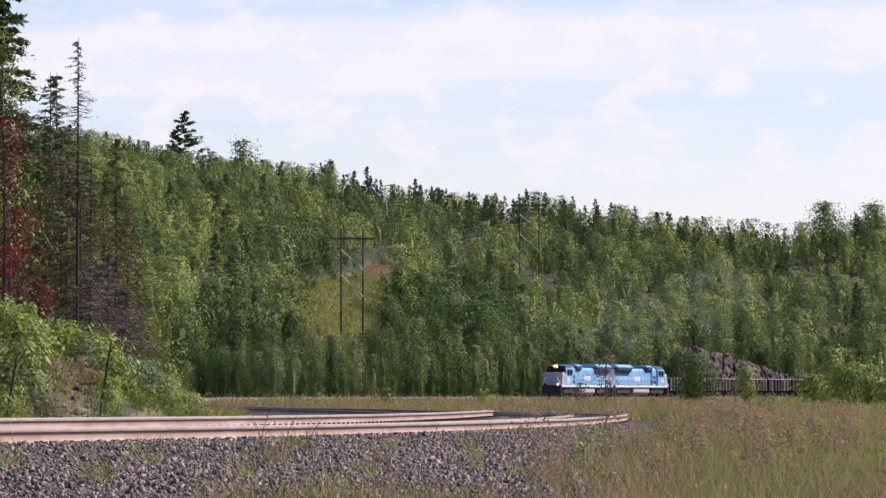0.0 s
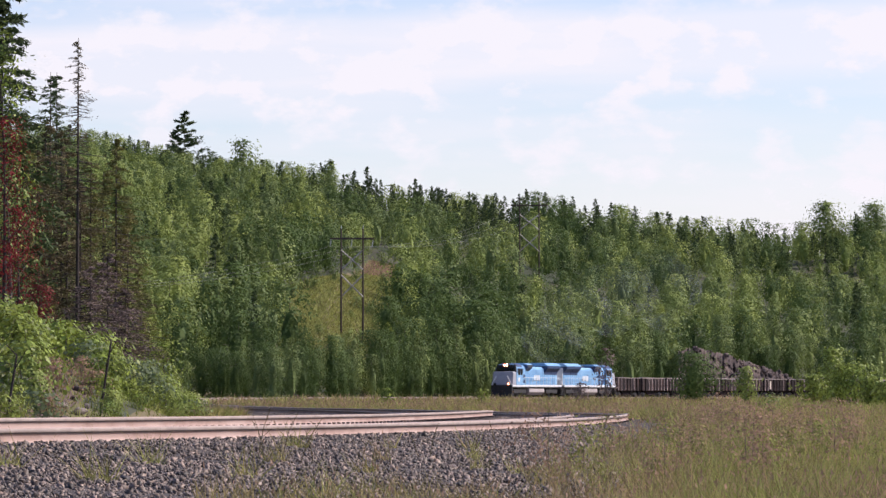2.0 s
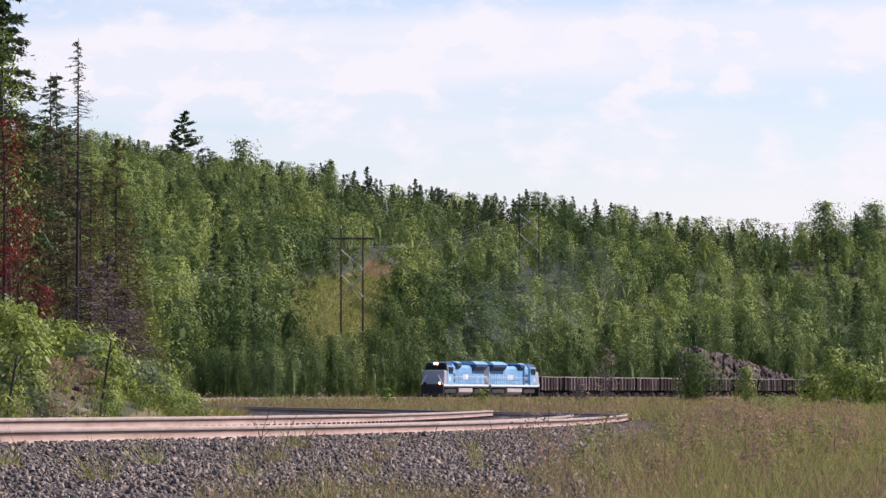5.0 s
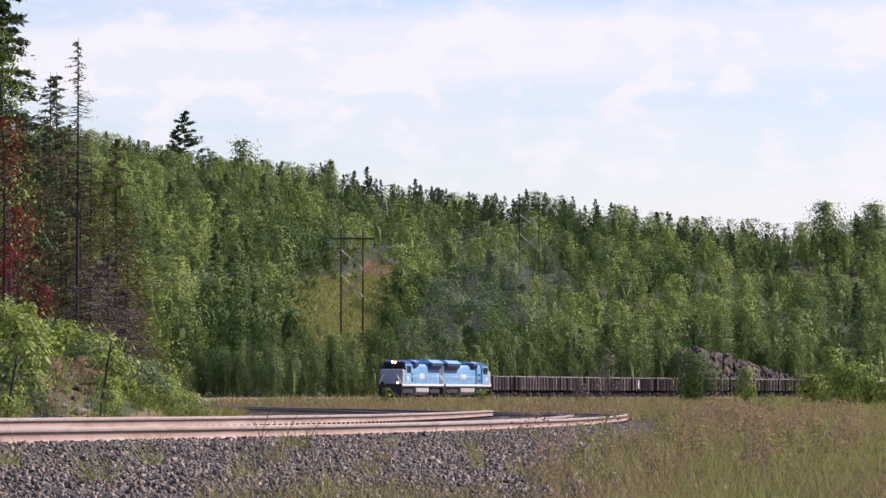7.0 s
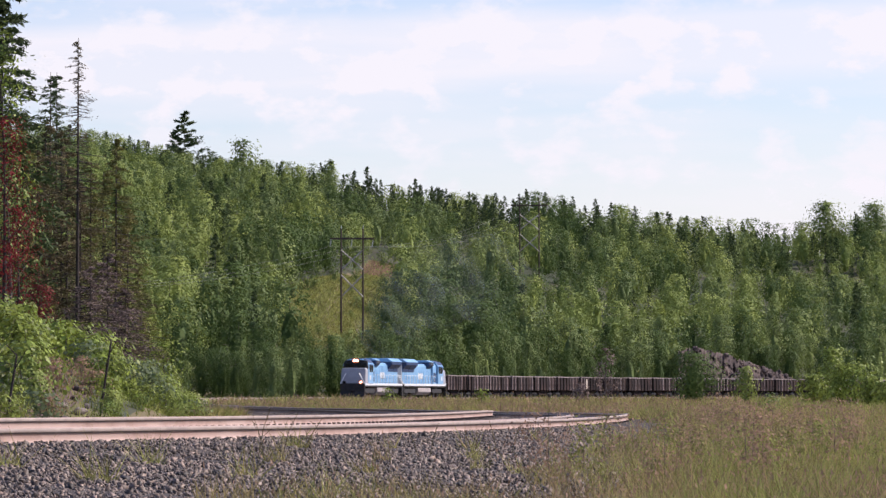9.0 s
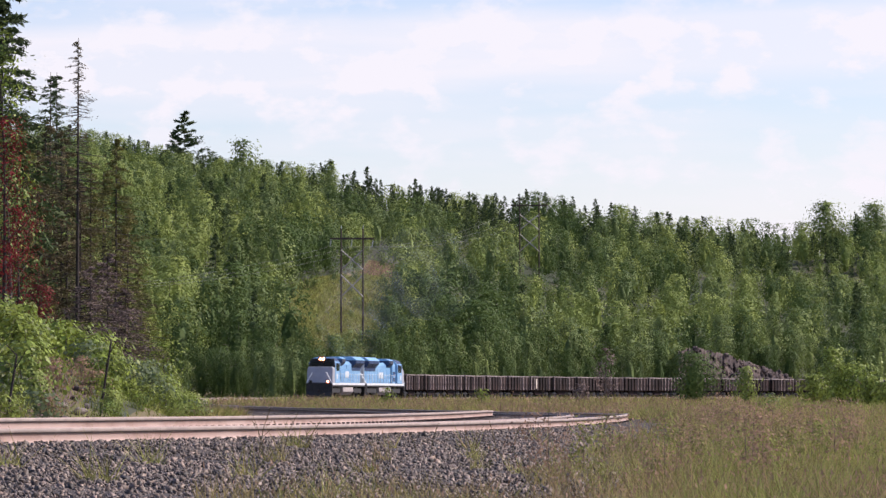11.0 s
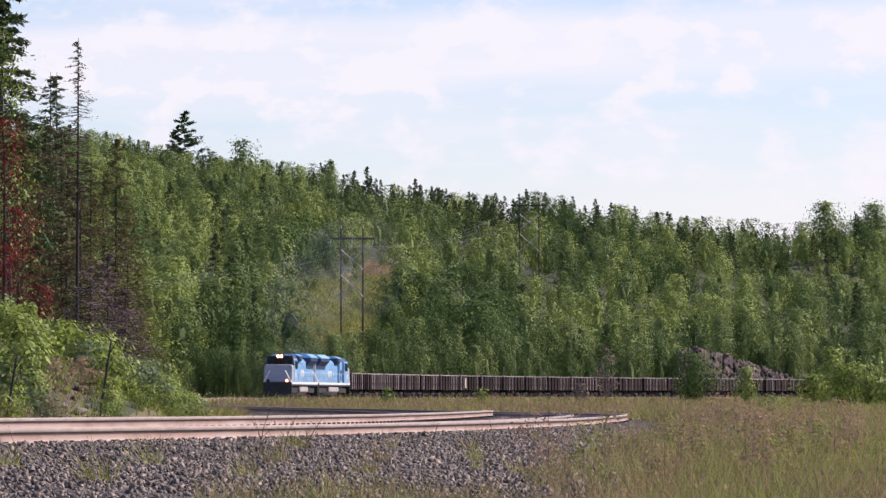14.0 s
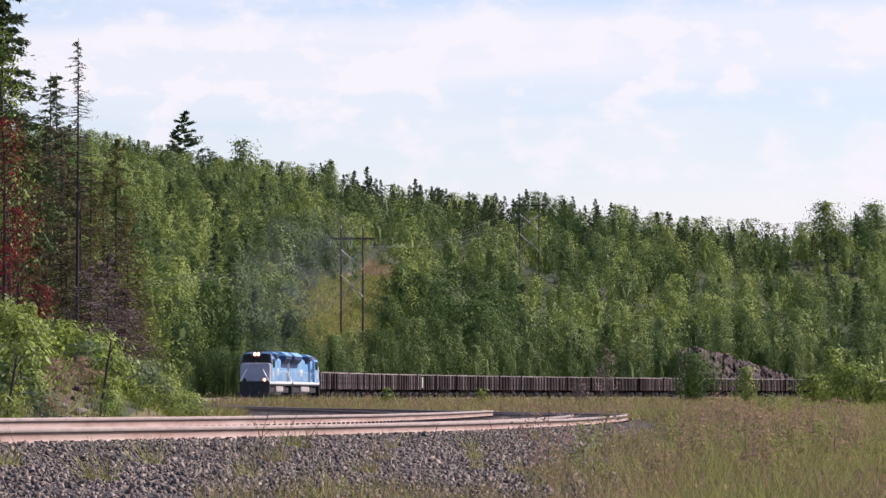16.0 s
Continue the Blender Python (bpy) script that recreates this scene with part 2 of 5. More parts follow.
def prism(bm, outline, y0, y1, bevel=0.0):
    """An outline in x and z, drawn out from y0 to y1."""
    a = [bm.verts.new((x, y0, z)) for x, z in outline]
    b = [bm.verts.new((x, y1, z)) for x, z in outline]
    n = len(a)
    fs = [bm.faces.new(a), bm.faces.new(b[::-1])]
    fs += [bm.faces.new((a[i], b[i], b[(i + 1) % n], a[(i + 1) % n])) for i in range(n)]
    bmesh.ops.recalc_face_normals(bm, faces=fs)
    if bevel:
        es = list({e for f in fs for e in f.edges})
        bmesh.ops.bevel(bm, geom=es, offset=bevel, segments=2, affect="EDGES")
    return bm


def section(bm, outline, x0, x1, bevel=0.0):
    """An outline in y and z, drawn out from x0 to x1."""
    a = [bm.verts.new((x0, y, z)) for y, z in outline]
    b = [bm.verts.new((x1, y, z)) for y, z in outline]
    n = len(a)
    fs = [bm.faces.new(a), bm.faces.new(b[::-1])]
    fs += [bm.faces.new((a[i], b[i], b[(i + 1) % n], a[(i + 1) % n])) for i in range(n)]
    bmesh.ops.recalc_face_normals(bm, faces=fs)
    if bevel:
        es = list({e for f in fs for e in f.edges})
        bmesh.ops.bevel(bm, geom=es, offset=bevel, segments=1, affect="EDGES")
    return bm


def tube(bm, a, b, r0, r1=None, sides=8):
    a, b = Vector(a), Vector(b)
    q = (b - a).to_track_quat("Z", "Y").to_matrix().to_4x4()
    q.translation = (a + b) / 2
    bmesh.ops.create_cone(bm, cap_ends=True, segments=sides, radius1=r0, radius2=r0 if r1 is None else r1, depth=(b - a).length, matrix=q)
    return bm


def polys_mesh(name, polys, mat):
    """A mesh from an array of separate polygons, (count, corners, 3)."""
    n, k, _ = polys.shape
    me = bpy.data.meshes.new(name)
    me.vertices.add(n * k)
    me.vertices.foreach_set("co", np.ascontiguousarray(polys, dtype=np.float32).ravel())
    me.loops.add(n * k)
    me.loops.foreach_set("vertex_index", np.arange(n * k, dtype=np.int32))
    me.polygons.add(n)
    me.polygons.foreach_set("loop_start", np.arange(0, n * k, k, dtype=np.int32))
    me.update(calc_edges=True)
    me.materials.append(M[mat])
    return me


def indexed_mesh(name, verts, faces, mat):
    me = bpy.data.meshes.new(name)
    verts, faces = np.asarray(verts, np.float32), np.asarray(faces, np.int32)
    n, k = faces.shape
    me.vertices.add(len(verts))
    me.vertices.foreach_set("co", verts.ravel())
    me.loops.add(n * k)
    me.loops.foreach_set("vertex_index", faces.ravel())
    me.polygons.add(n)
    me.polygons.foreach_set("loop_start", np.arange(0, n * k, k, dtype=np.int32))
    me.update(calc_edges=True)
    me.materials.append(M[mat])
    return me


def thing(name, label, category, group="", kind="", m=None):
    ob = tagged(new(name), label, category, group, kind)
    if m is not None:
        ob.matrix_basis = m
    return ob


def grid_faces(rows, cols):
    i = np.arange(rows - 1)[:, None] * cols + np.arange(cols - 1)[None, :]
    return np.stack([i, i + 1, i + cols + 1, i + cols], -1).reshape(-1, 4)


# ---- ground ----
def build_ground():
    ys = np.concatenate([np.arange(-120, 20, 10), np.arange(20, 130, 1.5), np.arange(130, 480, 4), np.arange(480, 1100, 8), np.arange(1100, 4900, 120)])
    xs = np.concatenate([-np.geomspace(3000, 70, 30), np.arange(-66, -30, 3), np.arange(-30, 30, 0.9), np.arange(30, 130, 3), np.geomspace(134, 3000, 30)])
    X, Y = np.meshgrid(xs, ys)
    Z = ground_z(X, Y)
    v = np.stack([X, Y, Z], -1).reshape(-1, 3)
    me = indexed_mesh("ground", v, grid_faces(len(ys), len(xs)), "ground")
    me.polygons.foreach_set("use_smooth", np.ones(len(me.polygons), bool))
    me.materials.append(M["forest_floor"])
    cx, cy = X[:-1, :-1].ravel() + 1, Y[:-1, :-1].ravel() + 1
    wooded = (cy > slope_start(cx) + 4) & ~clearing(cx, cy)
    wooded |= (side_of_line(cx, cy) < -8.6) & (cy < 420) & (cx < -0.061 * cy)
    me.materials.append(M["scar_soil"])
    bare = scar(784 + 7000 * cx / np.maximum(cy, 20), cy) & (cy > 60) & (side_of_line(cx, cy) < -7)
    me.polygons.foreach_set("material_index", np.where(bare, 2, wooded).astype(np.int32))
    tagged(new("ground", me), "meadow ground rising to a wooded hillside", "ground", kind="structure")


def build_ballast():
    """The stone bed that carries both tracks."""
    across = np.array([-9.2, -7.6, -6.6, -5.9, -4.9, -3.85, -2.8, -1.9, -0.9, 0, 0.9, 1.7, 2.3, 3.2, 4.6, 6.5, 9.5])
    lift = np.array([-0.75, -0.35, -0.24, -0.16, -0.2, -0.16, -0.13, -0.19, -0.2, -0.2, -0.185, -0.155, -0.2, -0.30, -0.37, -0.44, -0.80])
    idx = np.concatenate([np.arange(0, 240, 2), np.arange(240, len(ALONG), 10)])
    rows = []
    for i in idx:
        x = XS[i] + across * NORMAL[i, 0]
        y = YS[i] + across * NORMAL[i, 1]
        z = rail_z(YS[i]) + np.where((across > 3.3) & (YS[i] > 70), lift - 0.4 * (across - 3.2) * min(1, (YS[i] - 70) / 20), lift) + 0.015 * np.sin(across * 7 + i) + 0.01 * np.sin(i * 1.3 + across * 3)
        rows.append(np.stack([x, y, z], -1))
    v = np.array(rows)
    me = indexed_mesh("ballast_bed", v.reshape(-1, 3), grid_faces(len(idx), len(across)), "ballast")
    me.polygons.foreach_set("use_smooth", np.ones(len(me.polygons), bool))
    return tagged(new("ballast_bed", me), "grey crushed stone bed under two curved tracks", "ballast", kind="structure")


RAIL = [(-0.076, 0), (-0.076, 0.012), (-0.02, 0.03), (-0.009, 0.05), (-0.009, 0.118), (-0.041, 0.138), (-0.041, 0.178), (-0.03, 0.186),
        (0.03, 0.186), (0.041, 0.178), (0.041, 0.138), (0.009, 0.118), (0.009, 0.05), (0.02, 0.03), (0.076, 0.012), (0.076, 0)]


def build_track(name, side, lift, label):
    track = thing(name, label, "railway track", kind="structure")
    idx = np.concatenate([np.arange(0, 400, 2), np.arange(400, len(ALONG), 6)])
    n = len(RAIL)
    for s, cant in ((side + 0.755, 0.0), (side - 0.755, -0.03 if side == 0 else -0.11)):
        rows = []
        for i in idx:
            z0 = rail_z(YS[i]) + lift - 0.186 + cant * (1 - float(smooth(140, 240, YS[i])))
            rows.append([(XS[i] + (s + a) * NORMAL[i, 0], YS[i] + (s + a) * NORMAL[i, 1], z0 + b) for a, b in RAIL])
        v = np.array(rows).reshape(-1, 3)
        f = np.concatenate([np.stack([np.arange(len(idx) - 1) * n + k, np.arange(len(idx) - 1) * n + (k + 1) % n,
                                      np.arange(1, len(idx)) * n + (k + 1) % n, np.arange(1, len(idx)) * n + k], -1) for k in range(n)])
        me = indexed_mesh("rail", v, f, "rail")
        me.materials.append(M["rail_head"])
        kinds = np.zeros(len(f), np.int32)
        kinds[7 * (len(idx) - 1):8 * (len(idx) - 1)] = 1
        me.materials.append(M["steel"])
        me.materials.append(M["rail_side"])
        # Faces under the head get dark colour to draw the head's shadow line.
        for k, slot in ((4, 2), (10, 2), (5, 3), (9, 3)):
            kinds[k * (len(idx) - 1):(k + 1) * (len(idx) - 1)] = slot
        me.polygons.foreach_set("material_index", kinds)
        part("rail", me, None, track, "rusty steel rail with a worn head")
    # ties with their plates and spikes, where the camera looks along them closely
    tie = bpy.data.meshes.new("tie")
    bm = bmesh.new()
    box(bm, -1.3, 1.3, -0.115, 0.115, -0.2, 0, 0.012)
    bm.to_mesh(tie)
    bm.free()
    tie.materials.append(M["tie"])
    plate = bpy.data.meshes.new("tie_plate")
    bm = bmesh.new()
    box(bm, -0.18, 0.18, -0.1, 0.1, 0, 0.018)
    for sx in (-0.095, 0.095):
        for sy in (-0.06, 0.06):
            box(bm, sx - 0.02, sx + 0.02, sy - 0.016, sy + 0.016, 0.018, 0.062)
    bm.to_mesh(plate)
    bm.free()
    plate.materials.append(M["steel"])
    a = 12.0
    while a < 100:
        x, y = off_line(a, side)
        i = int(np.interp(a, ALONG, np.arange(len(ALONG))))
        z = float(rail_z(y)) + lift - 0.206
        t = part("tie", tie, None, track)
        t.matrix_basis = pose(x, y, z, 0, 0, math.degrees(math.atan2(NORMAL[i, 1], NORMAL[i, 0])))
        for s in (0.755, -0.755):
            p = part("tie_plate", plate, None, t)
            p.matrix_basis = pose(s, 0, 0.002)
        a += 0.52
    return track


build_ground()
ballast_bed = build_ballast()
track_1 = build_track("track_1", 0, 0, "outer railway track with rusty rails on grey ballast")
track_2 = build_track("track_2", TRACK_2, 0.085, "inner railway track with rusty rails on grey ballast")


# ---- plants ----
def leaf_quads(points, size, rng, out=None, three=False, loose=0.6):
    """One small four-sided leaf clump, randomly turned, at each point."""
    n = len(points)
    a = rng.normal(size=(n, 3))
    a /= np.linalg.norm(a, axis=1)[:, None]
    if out is not None:
        # leaves face outwards from their clump
        face = out / (np.linalg.norm(out, axis=1)[:, None] + 1e-9) + loose * a
        a = np.cross(face, rng.normal(size=(n, 3)))
        a /= np.linalg.norm(a, axis=1)[:, None] + 1e-9
        b = np.cross(face, a)
    else:
        b = np.cross(a, rng.normal(size=(n, 3)))
    b /= np.linalg.norm(b, axis=1)[:, None] + 1e-9
    s = size * rng.uniform(0.55, 1.25, (n, 1))
    a, b = a * s, b * s * rng.uniform(0.45, 0.8, (n, 1))
    if three:
        return np.stack([points - a, points + a * 0.8 - b, points + a * 0.6 + b], 1)
    return np.stack([points - a, points - b * 0.8 + a * 0.15, points + a, points + b], 1)


def limb_polys(a, b, r0, r1, sides=6):
    a, b = np.asarray(a, float), np.asarray(b, float)
    d = b - a
    d = d / (np.linalg.norm(d) + 1e-9)
    u = np.cross(d, (0.31, 0.95, 0.05))
    u /= np.linalg.norm(u)
    w = np.cross(d, u)
    ang = np.arange(sides + 1) * 2 * np.pi / sides
    ring = np.cos(ang)[:, None] * u + np.sin(ang)[:, None] * w
    lo, hi = a + ring * r0, b + ring * r1
    return np.stack([lo[:-1], lo[1:], hi[1:], hi[:-1]], 1)


def ico():
    bm = bmesh.new()
    bmesh.ops.create_icosphere(bm, subdivisions=2, radius=1)
    v, f = np.array([q.co for q in bm.verts]), np.array([[q.index for q in p.verts] for p in bm.faces])
    bm.free()
    return v, f


ICO_V, ICO_F = ico()


def leafy_tree(rng, h, width, leaves, size, low=0.15, clumps=30, top=0.6, limbs=9, three=False):
    """Trunk and crown of a broadleaf tree: clumps of leaves at the ends of rising limbs."""
    bend = rng.normal(size=2) * 0.02 * h
    knots = [np.array([bend[0] * k * k, bend[1] * k * k, h * 0.86 * k]) for k in np.linspace(0, 1, 5)]
    r = 0.012 * h + 0.02 if h > 1.2 else 0.005
    wood = [limb_polys(knots[i], knots[i + 1], r * (1 - 0.22 * i), r * (1 - 0.22 * (i + 1)) + 0.001) for i in range(4)]
    centres, radii = [], []
    for c in range(clumps):
        k = low + (1 - low) * (c + rng.uniform()) / clumps
        shape = min(1.0, (k - low * 0.7) / (0.35 * top + 0.05)) ** 0.6 * min(1.0, (1.04 - k) / (0.62 * top)) ** 0.65
        ang = rng.uniform(0, 2 * math.pi)
        reach = width / 2 * shape * rng.uniform(0.35, 1.0)
        p = np.array([bend[0] * k * k + math.cos(ang) * reach, bend[1] * k * k + math.sin(ang) * reach, h * k])
        centres.append(p)
        radii.append(width * (0.09 + 0.12 * shape) * rng.uniform(0.7, 1.3))
        if c % max(1, clumps // limbs) == 0:
            start = np.array([bend[0] * k * k, bend[1] * k * k, h * max(0.05, k - 0.12)])
            wood.append(limb_polys(start, p, r * 0.35 * (1.1 - k), 0.012 if h > 1.2 else 0.002, 4))
    centres, radii = np.array(centres), np.array(radii)
    pick = rng.integers(0, clumps, leaves)
    if three:
        way = rng.normal(size=(leaves, 3))
        way /= np.linalg.norm(way, axis=1)[:, None]
        pts = centres[pick] + way * radii[pick][:, None] * rng.uniform(0.75, 1.4, (leaves, 1)) * np.array([0.85, 0.85, 1.25])
    else:
        pts = centres[pick] + rng.normal(size=(leaves, 3)) * radii[pick][:, None] * np.array([0.75, 0.75, 1.0])
    over = np.maximum(pts[:, 2] - 0.97 * h, 0)
    pts[:, 2] = np.maximum(pts[:, 2] - over * rng.uniform(0.2, 1.6, leaves), 0.05 * h)
    out = (pts - centres[pick]) / radii[pick][:, None] * 0.5
    axis = np.stack([pts[:, 0], pts[:, 1], np.clip((pts[:, 2] / h - 0.45), -0.1, 1) * width * 0.7], -1) / (0.5 * width)
    if not three:
        return np.concatenate(wood), leaf_quads(pts, size, rng, out + 2.2 * axis, False, 0.28)
    # rising sprays of leaves that face outwards
    face = 1.3 * out + 2.0 * axis + rng.normal(size=(leaves, 3)) * 0.22
    up = rng.normal(size=(leaves, 3)) * 1.1 + np.array([0, 0, 0.6])
    b = np.cross(face, up)
    b /= np.linalg.norm(b, axis=1)[:, None] + 1e-9
    a = np.cross(b, face)
    a /= np.linalg.norm(a, axis=1)[:, None] + 1e-9
    a, b = a * size * rng.uniform(0.55, 1.25, (leaves, 1)), b * size * rng.uniform(0.4, 0.85, (leaves, 1))
    crown = np.stack([pts - a * 0.6 - b, pts - a * 0.2 + b, pts + a], 1)
    # dense inner foliage, hidden behind the outer leaves
    k = np.clip((ICO_V[:, 2] + 1) / 2, 0, 1)[:, None] * (0.72 - low) + low
    core = np.concatenate([ICO_V[:, :2] * width * 0.17 * rng.uniform(0.7, 1.2, (len(ICO_V), 1)) + bend * k * k, k * h], 1)
    return np.concatenate(wood), np.concatenate([crown, core[ICO_F]])


def conifer(rng, h, width, leaves, size, low=0.08, sparse=0.0, droop=0.25, ragged=0.25, three=False, count=0):
    """Trunk and crown of a spruce, pine or larch: whorls of boughs that shorten to the top."""
    wood = [limb_polys((0, 0, h * a), (0, 0, h * b), 0.0075 * h * (1 - a) + 0.015, 0.0075 * h * (1 - b) + 0.012) for a, b in ((0, 0.35), (0.35, 0.7), (0.7, 1.0))]
    pts = []
    boughs = count or int(36 + h * 6)
    per = max(3, leaves // boughs)
    for i in range(boughs):
        k = low + (0.99 - low) * (i + rng.uniform()) / boughs
        reach = width / 2 * (1 - k) ** 0.7 * rng.uniform(1 - ragged, 1 + ragged * 0.6) + 0.12
        if rng.uniform() < sparse:
            reach *= 0.45
        ang = rng.uniform(0, 2 * math.pi)
        out = np.array([math.cos(ang), math.sin(ang), 0])
        tip = np.array([0, 0, h * k]) + out * reach + np.array([0, 0, -droop * reach])
        wood.append(limb_polys((0, 0, h * k), tip, 0.028, 0.008, 3))
        t = np.sqrt(rng.uniform(0.03, 1, per))[:, None]
        base = np.array([0, 0, h * k])
        p = base + (tip - base) * t + rng.normal(size=(per, 3)) * (0.09 * reach + 0.04) * np.array([1, 1, 0.45])
        # sprays of needles point outwards along the bough
        way = (tip - base) / (np.linalg.norm(tip - base) + 1e-9) + rng.normal(size=(per, 3)) * 0.55
        way /= np.linalg.norm(way, axis=1)[:, None]
        flat = np.cross(way, rng.normal(size=(per, 3)))
        flat /= np.linalg.norm(flat, axis=1)[:, None] + 1e-9
        a = way * size * rng.uniform(0.7, 1.6, (per, 1))
        b = flat * size * rng.uniform(0.18, 0.42, (per, 1))
        pts.append(np.stack([p - a, p + a * 0.5 - b, p + a * 0.5 + b], 1) if three else np.stack([p - a, p - b, p + a, p + b], 1))
    return np.concatenate(wood), np.concatenate(pts)


def plant(name, wood, leaves, leaf_mat, label, category="tree", group="", bark="bark"):
    t = thing(name, label, category, group)
    part("trunk", polys_mesh("trunk", wood, bark), None, t, "bark-covered trunk with limbs")
    part("crown", polys_mesh("crown", leaves, leaf_mat), None, t)
    return t


def stand(x, y, rz=0.0, s=1.0, sink=0.1):
    m = pose(x, y, float(ground_z(x, y)) - sink, 0, 0, rz)
    return m @ Matrix.Scale(s, 4)


def build_woods():
    rng = np.random.default_rng(11)
    shapes = []
    for k in range(7):
        w, l = leafy_tree(rng, 9.5, 5.2 + 0.8 * (k % 3), 900, 0.26, low=0.14, clumps=18 + 4 * (k % 2), top=(0.45, 0.62, 0.52, 0.72)[k % 4], three=True)
        shapes.append(("aspen", w, l))
    for k in range(3):
        w, l = conifer(rng, 10, 3.4, 700, 0.34, ragged=0.4, three=True)
        shapes.append(("spruce", w, l))
    made = {"aspen": [], "birch": [], "dark_leaf": [], "spruce": [], "wood": []}
    y = 500.0
    while y < 1040:
        gap = 5.5 + min(y - 500, 300) * 0.0045 - max(y - 800, 0) * 0.006
        half = 0.122 * y + 14
        x = -half + rng.uniform(0, gap)
        while x < half:
            px, py = x + rng.normal() * gap * 0.3, y + rng.normal() * gap * 0.4
            if py > float(slope_start(px)) + 15 and not clearing(px, py):
                u = rng.uniform()
                ridge = 0.7 if -25 < px < 18 else 0.22
                if 768 < py < 801 and 12 < px < 23:
                    x += gap
                    continue
                if u < 0.06 + (ridge if py > 870 else 0):
                    k = 7 + rng.integers(0, 3)
                else:
                    k = rng.integers(0, 7)
                kind, w, l = shapes[k]
                patch = noise.noise(Vector((px * 0.03, py * 0.012, 0)))
                s = rng.uniform(0.58, 1.2) * (1 + 0.35 * patch)
                s = min(s, 1.05 if px > 15 else 0.95) if py > 850 else s
                ang = rng.uniform(0, 2 * math.pi)
                rot = np.array([[math.cos(ang), -math.sin(ang), 0], [math.sin(ang), math.cos(ang), 0], [0, 0, 1]]) * s
                base = np.array([px, py, float(ground_z(px, py)) - 0.2])
                leaves = l @ rot.T
                if py > 640:
                    leaves = leaves[rng.uniform(size=len(leaves)) < 0.72]
                    leaves = leaves[leaves[:, :, 2].mean(1) > (1.6 if py < 880 and not -45 < px < 8 else 0.0) * s]
                shade = noise.noise(Vector((px * 0.06, py * 0.02, 5))) + rng.normal() * 0.22
                slot = kind if kind == "spruce" else ("birch" if shade > 0.08 else "dark_leaf" if shade < -0.2 else "aspen")
                # deep green stand on the far side of the clearing
                if slot != "spruce" and -10 < px < 9 and py < 665 and rng.uniform() < 0.75:
                    slot = "dark_leaf"
                made[slot].append(leaves + base)
                if py < 640:
                    made["wood"].append((w @ rot.T + base)[:32])
            x += gap
        y += gap * 1.15
    for slot, mat, label in (("aspen", "aspen", "dense green aspen woods on the hillside"), ("birch", "birch", "lighter green young birch woods on the hillside"),
                             ("dark_leaf", "dark_leaf", "deep green broadleaf trees scattered through the woods"),
                             ("spruce", "spruce", "dark spruces scattered through the woods"), ("wood", "bark", "grey trunks of the hillside woods")):
        me = polys_mesh("woods", np.concatenate(made[slot]), mat)
        tagged(new("woods", me), label, "woods", kind="stuff")


def wood_edge(p):
    """Distance at which the direction p meets the edge of the wood."""
    y = np.arange(430, 1000, 1.0)
    return float(y[np.argmax(y > slope_start(at(p, y)) - 6)])


def build_front_trees():
    """The edge of the wood behind the railway, tree by tree."""
    rng = np.random.default_rng(5)
    kinds = []
    for k in range(5):
        w, l = leafy_tree(rng, 9, 3.7 + 0.6 * (k % 2), 2200, 0.155, low=0.06, clumps=30, top=(0.85, 0.55, 0.7)[k % 3], three=True)
        kinds.append(plant("aspen_tree", w, l, "dark_leaf" if k % 2 else "aspen", "slender green aspen at the edge of the wood", group="trees behind the railway"))
    for k in range(2):
        w, l = leafy_tree(rng, 9, 5.0, 2900, 0.155, low=0.06, clumps=50, top=0.7, three=True)
        kinds.append(plant("maple_tree", w, l, "dark_leaf", "broad dark green tree at the edge of the wood", group="trees behind the railway"))
    used = [False] * len(kinds)
    spots = []
    for px in np.arange(330, 1640, 23):
        for row in range(3 if 430 < px < 720 else 2):
            p = px + rng.uniform(-9, 9)
            y = wood_edge(p) + row * 9 + rng.uniform(-2, 3)
            x = at(p, y)
            tall = 0.62 + 0.4 * rng.uniform()
            if p < 440:
                tall *= 0.8
            elif p < 560:
                tall *= 0.86
            elif p < 650:
                tall *= 0.96 if row < 2 else 0.7
            elif p < 700:
                tall *= 1.1
            elif row == 1:
                tall *= 1.45
            if 1210 < p < 1440:
                y += 22
                x = at(p, y)
            spots.append((x, y, tall, p))
    for x, y, tall, p in spots:
        k = rng.integers(0, 5) if rng.uniform() < (0.35 if 650 < p < 880 or p < 560 else 0.75) else 5 + rng.integers(0, 2)
        m = stand(x, y, rng.uniform(0, 360), tall)
        if used[k]:
            c = copy_thing(kinds[k], m)
        else:
            c = kinds[k]
            used[k] = True
        c.matrix_basis = m


